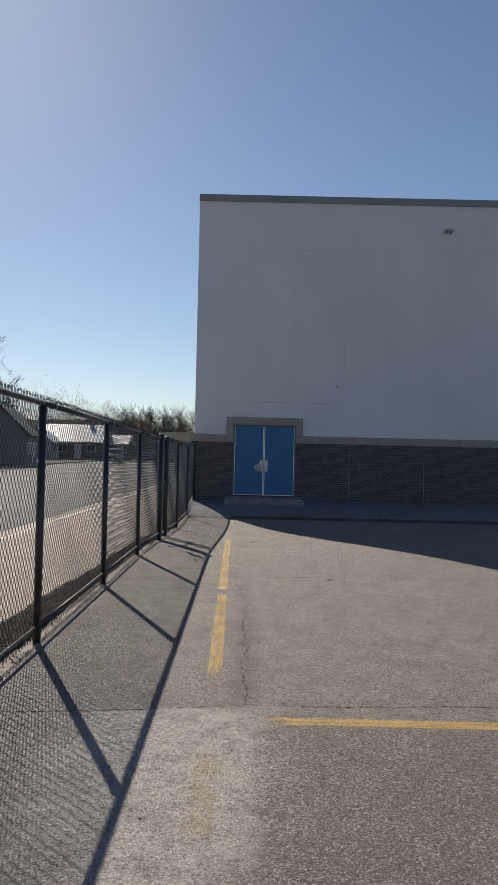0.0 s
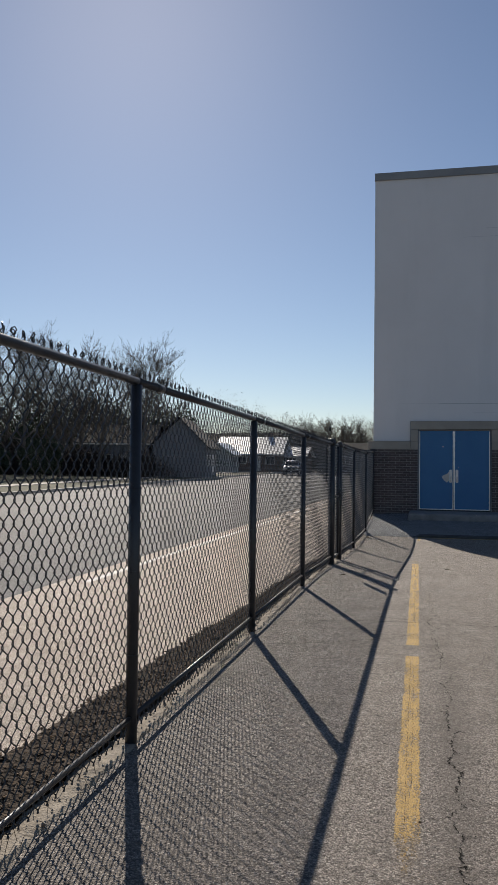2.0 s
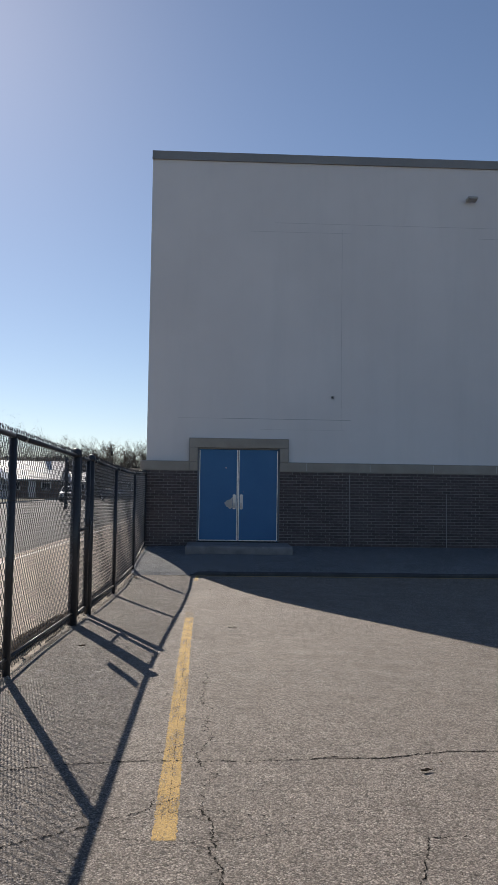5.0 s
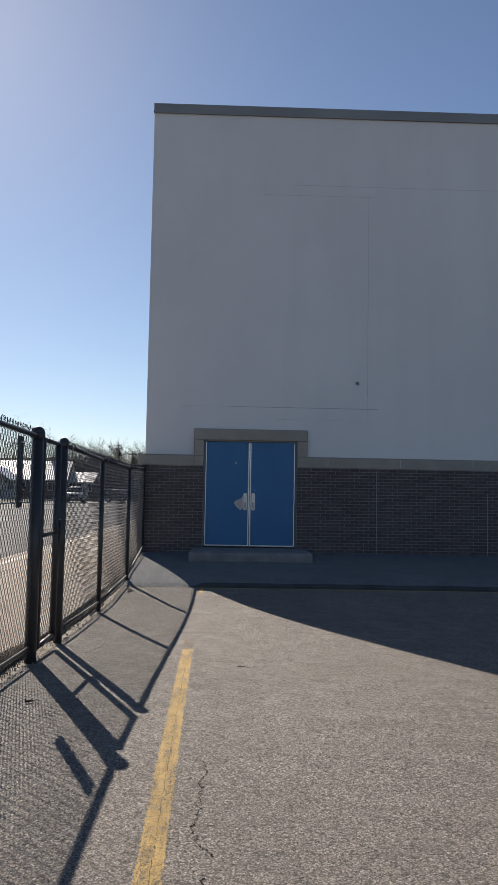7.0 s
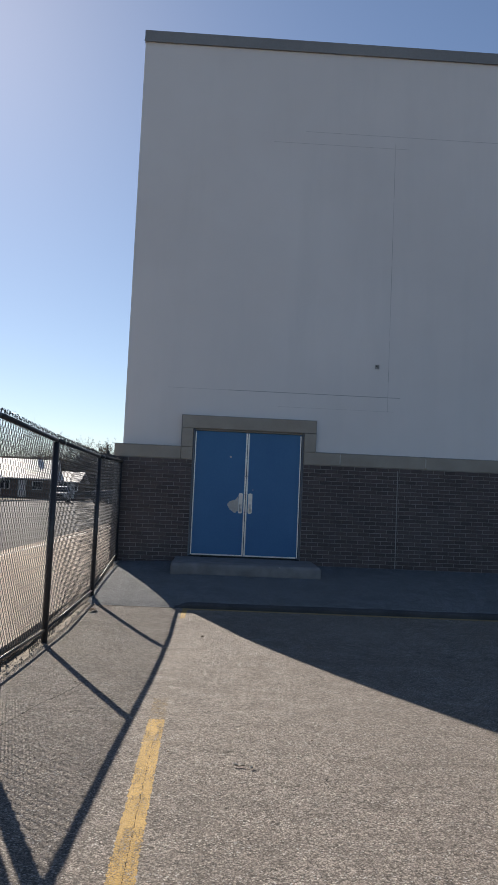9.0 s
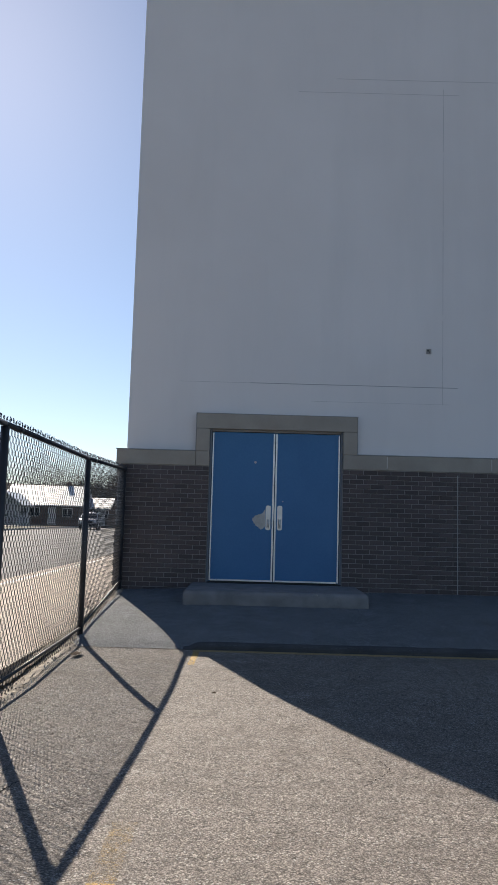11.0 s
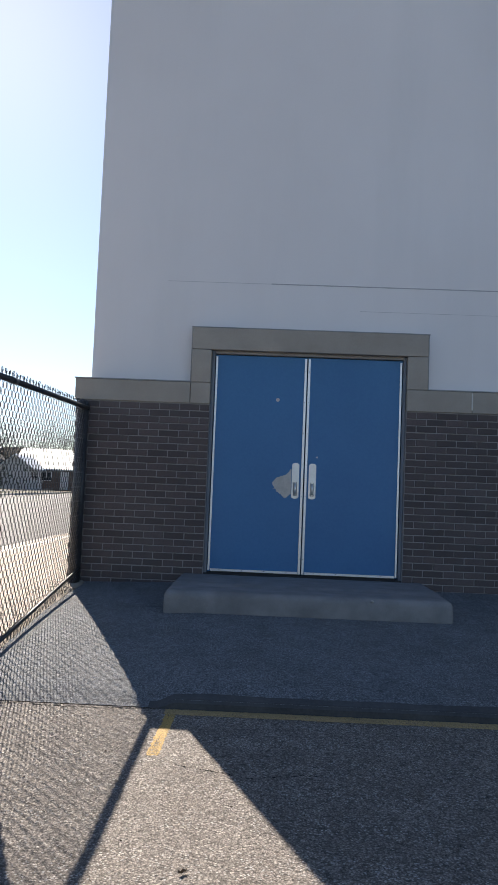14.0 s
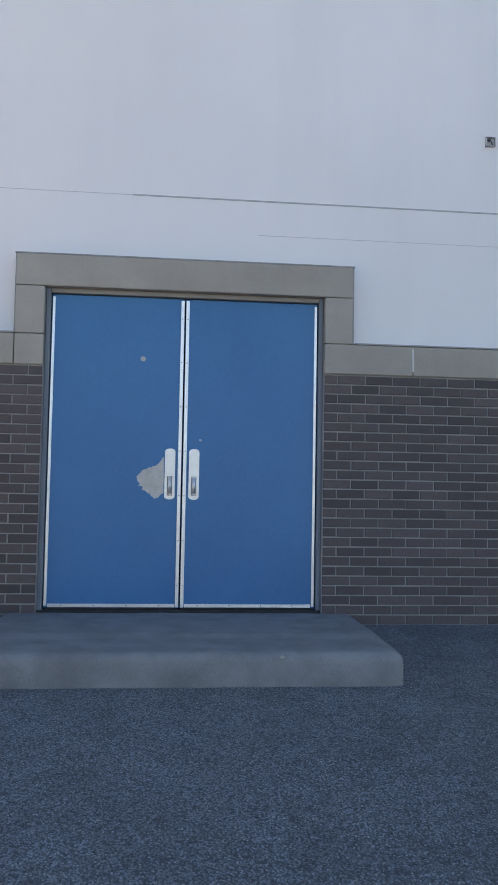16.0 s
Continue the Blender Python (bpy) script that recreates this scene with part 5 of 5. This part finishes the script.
house(-44.0, 112.0, 0, 10.0, 8.0, 2.5, 4.6, M["siding_tan"], M["shingle"], "low tan house far along the street")
house(-9.0, 118.0, 0, 7.0, 8.0, 2.3, 4.0, M["house_brick"], M["shingle"], "dark low house at the end of the street")


# ---- parked cars ----
def car(x, y, rz, paint, label, tall=1.72):
    c = thing("car", label, "car", "parked cars", at=pose(x, y, rise(y) - 0.05, 0, 0, rz))
    prof = [(-2.25, 0.32), (-2.28, 0.72), (-2.15, 0.98), (-1.15, 1.10), (-0.45, tall - 0.08), (0.3, tall), (1.7, tall - 0.05), (2.2, 1.15), (2.28, 0.75), (2.24, 0.32)]
    b = bmesh.new()
    rows = []
    for s in (-1, 1):
        rows.append([b.verts.new((s * (0.90 if z < 1.12 else 0.90 - (z - 1.12) * 0.35), yy, z)) for yy, z in prof])
    n = len(prof)
    for i in range(n):
        j = (i + 1) % n
        b.faces.new((rows[0][i], rows[0][j], rows[1][j], rows[1][i]))
    b.faces.new(rows[0]), b.faces.new(rows[1][::-1])
    bmesh.ops.recalc_face_normals(b, faces=b.faces)
    bmesh.ops.bevel(b, geom=list(b.edges), offset=0.06, segments=2, affect="EDGES", profile=0.6)
    for f in b.faces:
        f.smooth = True
    part("body", b, paint, c)

    def panel(name, pts, mat, lift, lab=""):
        g = bmesh.new()
        vs = [g.verts.new(p) for p in pts]
        f = g.faces.new(vs)
        g.normal_update()
        nrm = f.normal.copy()
        ext = bmesh.ops.extrude_face_region(g, geom=[f])
        for v in ext["geom"]:
            if isinstance(v, bmesh.types.BMVert):
                v.co += nrm * lift
        bmesh.ops.recalc_face_normals(g, faces=g.faces)
        return part(name, g, mat, c, lab)

    zt = tall - 0.14
    k = (zt - 1.17) * 0.35
    panel("windscreen", [(-0.78, -1.10, 1.15), (0.78, -1.10, 1.15), (0.70, -0.52, zt), (-0.70, -0.52, zt)], M["glass"], 0.03)
    panel("rear_window", [(0.74, 2.17, 1.2), (-0.74, 2.17, 1.2), (-0.68, 1.80, zt), (0.68, 1.80, zt)], M["glass"], 0.03)
    for s in (-1, 1):
        a = [(s * 0.893, -0.85, 1.17), (s * 0.893, 1.85, 1.17), (s * (0.893 - k), 1.6, zt), (s * (0.893 - k), -0.38, zt)]
        panel("side_window", a if s > 0 else a[::-1], M["glass"], 0.012)
        part("headlight", box(s * 0.66 - 0.19, s * 0.66 + 0.19, -2.30, -2.16, 0.74, 0.92, 0.03), M["lamp_lens"], c)
        part("mirror", box(s * 1.0 - 0.1, s * 1.0 + 0.1, -0.75, -0.62, 1.10, 1.25, 0.03), paint, c)
        for yy in (-1.40, 1.42):
            wl = part("wheel", rod((s * 0.72, yy, 0.34), (s * 0.93, yy, 0.34), 0.34, n=20), M["tyre"], c)
            part("rim", rod((s * 0.925, yy, 0.34), (s * 0.945, yy, 0.34), 0.21, n=14), M["alu"], wl)
    part("grille", box(-0.44, 0.44, -2.31, -2.2, 0.62, 0.86, 0.02), M["rubber"], c)
    part("bumper", box(-0.88, 0.88, -2.36, -2.15, 0.34, 0.56, 0.05), M["rubber"], c)
    part("number_plate", box(-0.16, 0.16, -2.372, -2.36, 0.41, 0.50), M["trim_white"], c)
    part("roof_rack", box(-0.62, -0.58, 0.0, 1.5, tall - 0.02, tall + 0.04, 0.01), M["rubber"], c)
    return c


car(-16.0, 95.0, 6, M["car_silver"], "silver sport utility car parked facing along the street")
car(-11.5, 99.0, 40, M["car_dark"], "dark sedan parked far along the street", 1.48)


def utility_pole(x, y, h):
    p = thing("utility_pole", "weathered wooden utility pole beyond the houses", "utility pole", "utility poles", at=pose(x, y, rise(y) - 0.1))
    part("shaft", rod((0, 0, 0), (0, 0, h), 0.15, 0.11, n=10), M["wood"], p)
    part("crossarm", box(-0.55, 0.55, -0.06, 0.06, h - 0.55, h - 0.42, 0.01), M["wood"], p)
    part("transformer", rod((0.22, -0.1, h - 1.5), (0.22, -0.1, h - 0.8), 0.17, n=12), M["fixture"], p)


utility_pole(-14.9, 120.0, 7.6)
utility_pole(-13.4, 124.0, 7.0)


# ---- bricks ----
PITCH_X, COURSE, BL, BH = 0.1992, 0.0669, 0.1895, 0.0572


def brick_shape(l):
    """Front face at y = 0, eased edges, open at the back."""
    e = 0.003
    vs = [(e, 0, e), (l - e, 0, e), (l - e, 0, BH - e), (e, 0, BH - e), (0, e, 0), (l, e, 0), (l, e, BH), (0, e, BH), (0, 0.04, 0), (l, 0.04, 0), (l, 0.04, BH), (0, 0.04, BH)]
    fs = [(0, 1, 2, 3)] + [(a + i, a + 4 + i, a + 4 + (i + 1) % 4, a + (i + 1) % 4) for a in (0, 4) for i in range(4)]
    return vs, fs


def brick_mesh(l):
    me = bpy.data.meshes.new("brick")
    me.from_pydata(*((brick_shape(l))[0:1] + ([],) + (brick_shape(l))[1:]))
    me.materials.append(M["brick"])
    return me


full_brick, half_brick = brick_mesh(BL), brick_mesh(BL - PITCH_X / 2)
spots = []
for r in range(28):
    z = BB - 0.006 - (r + 1) * COURSE + 0.004
    for x0, x1, way in ((DX1 + 0.005, XE, 1), (DX0 - 0.004, WX0, -1)):
        x, first = x0, r % 2 == 0
        while (x1 - x) * way > 0.05:
            l = BL - PITCH_X / 2 if first else min(BL, abs(x1 - x))
            spots.append((x if way > 0 else x - l, z, l))
            x += way * (l + PITCH_X - BL)
            first = False
rb = random.Random(21)
bv, bf, single = [], [], 0
for x, z, l in spots:
    jy, jx, jz = rb.uniform(-0.0015, 0.0015), rb.uniform(-0.001, 0.001), rb.uniform(-0.0008, 0.0008)
    near = -1.02 < x < 2.72 and single < 300 and z > 0.2
    known = abs(l - BL) < 1e-6 or abs(l - (BL - PITCH_X / 2)) < 1e-6
    if near and known:
        ob = new("brick", full_brick if abs(l - BL) < 1e-6 else half_brick)
        ob.parent = wall_base
        ob.location = (x + jx, YW + jy, z + jz)
        single += 1
    else:
        vs, fs = brick_shape(l)
        o = len(bv)
        bv += [(x + jx + p[0], YW + jy + p[1], z + jz + p[2]) for p in vs]
        bf += [tuple(i + o for i in q) for q in fs]
part("brickwork", (bv, bf), M["brick_joined"], wall_base, kind="stuff")
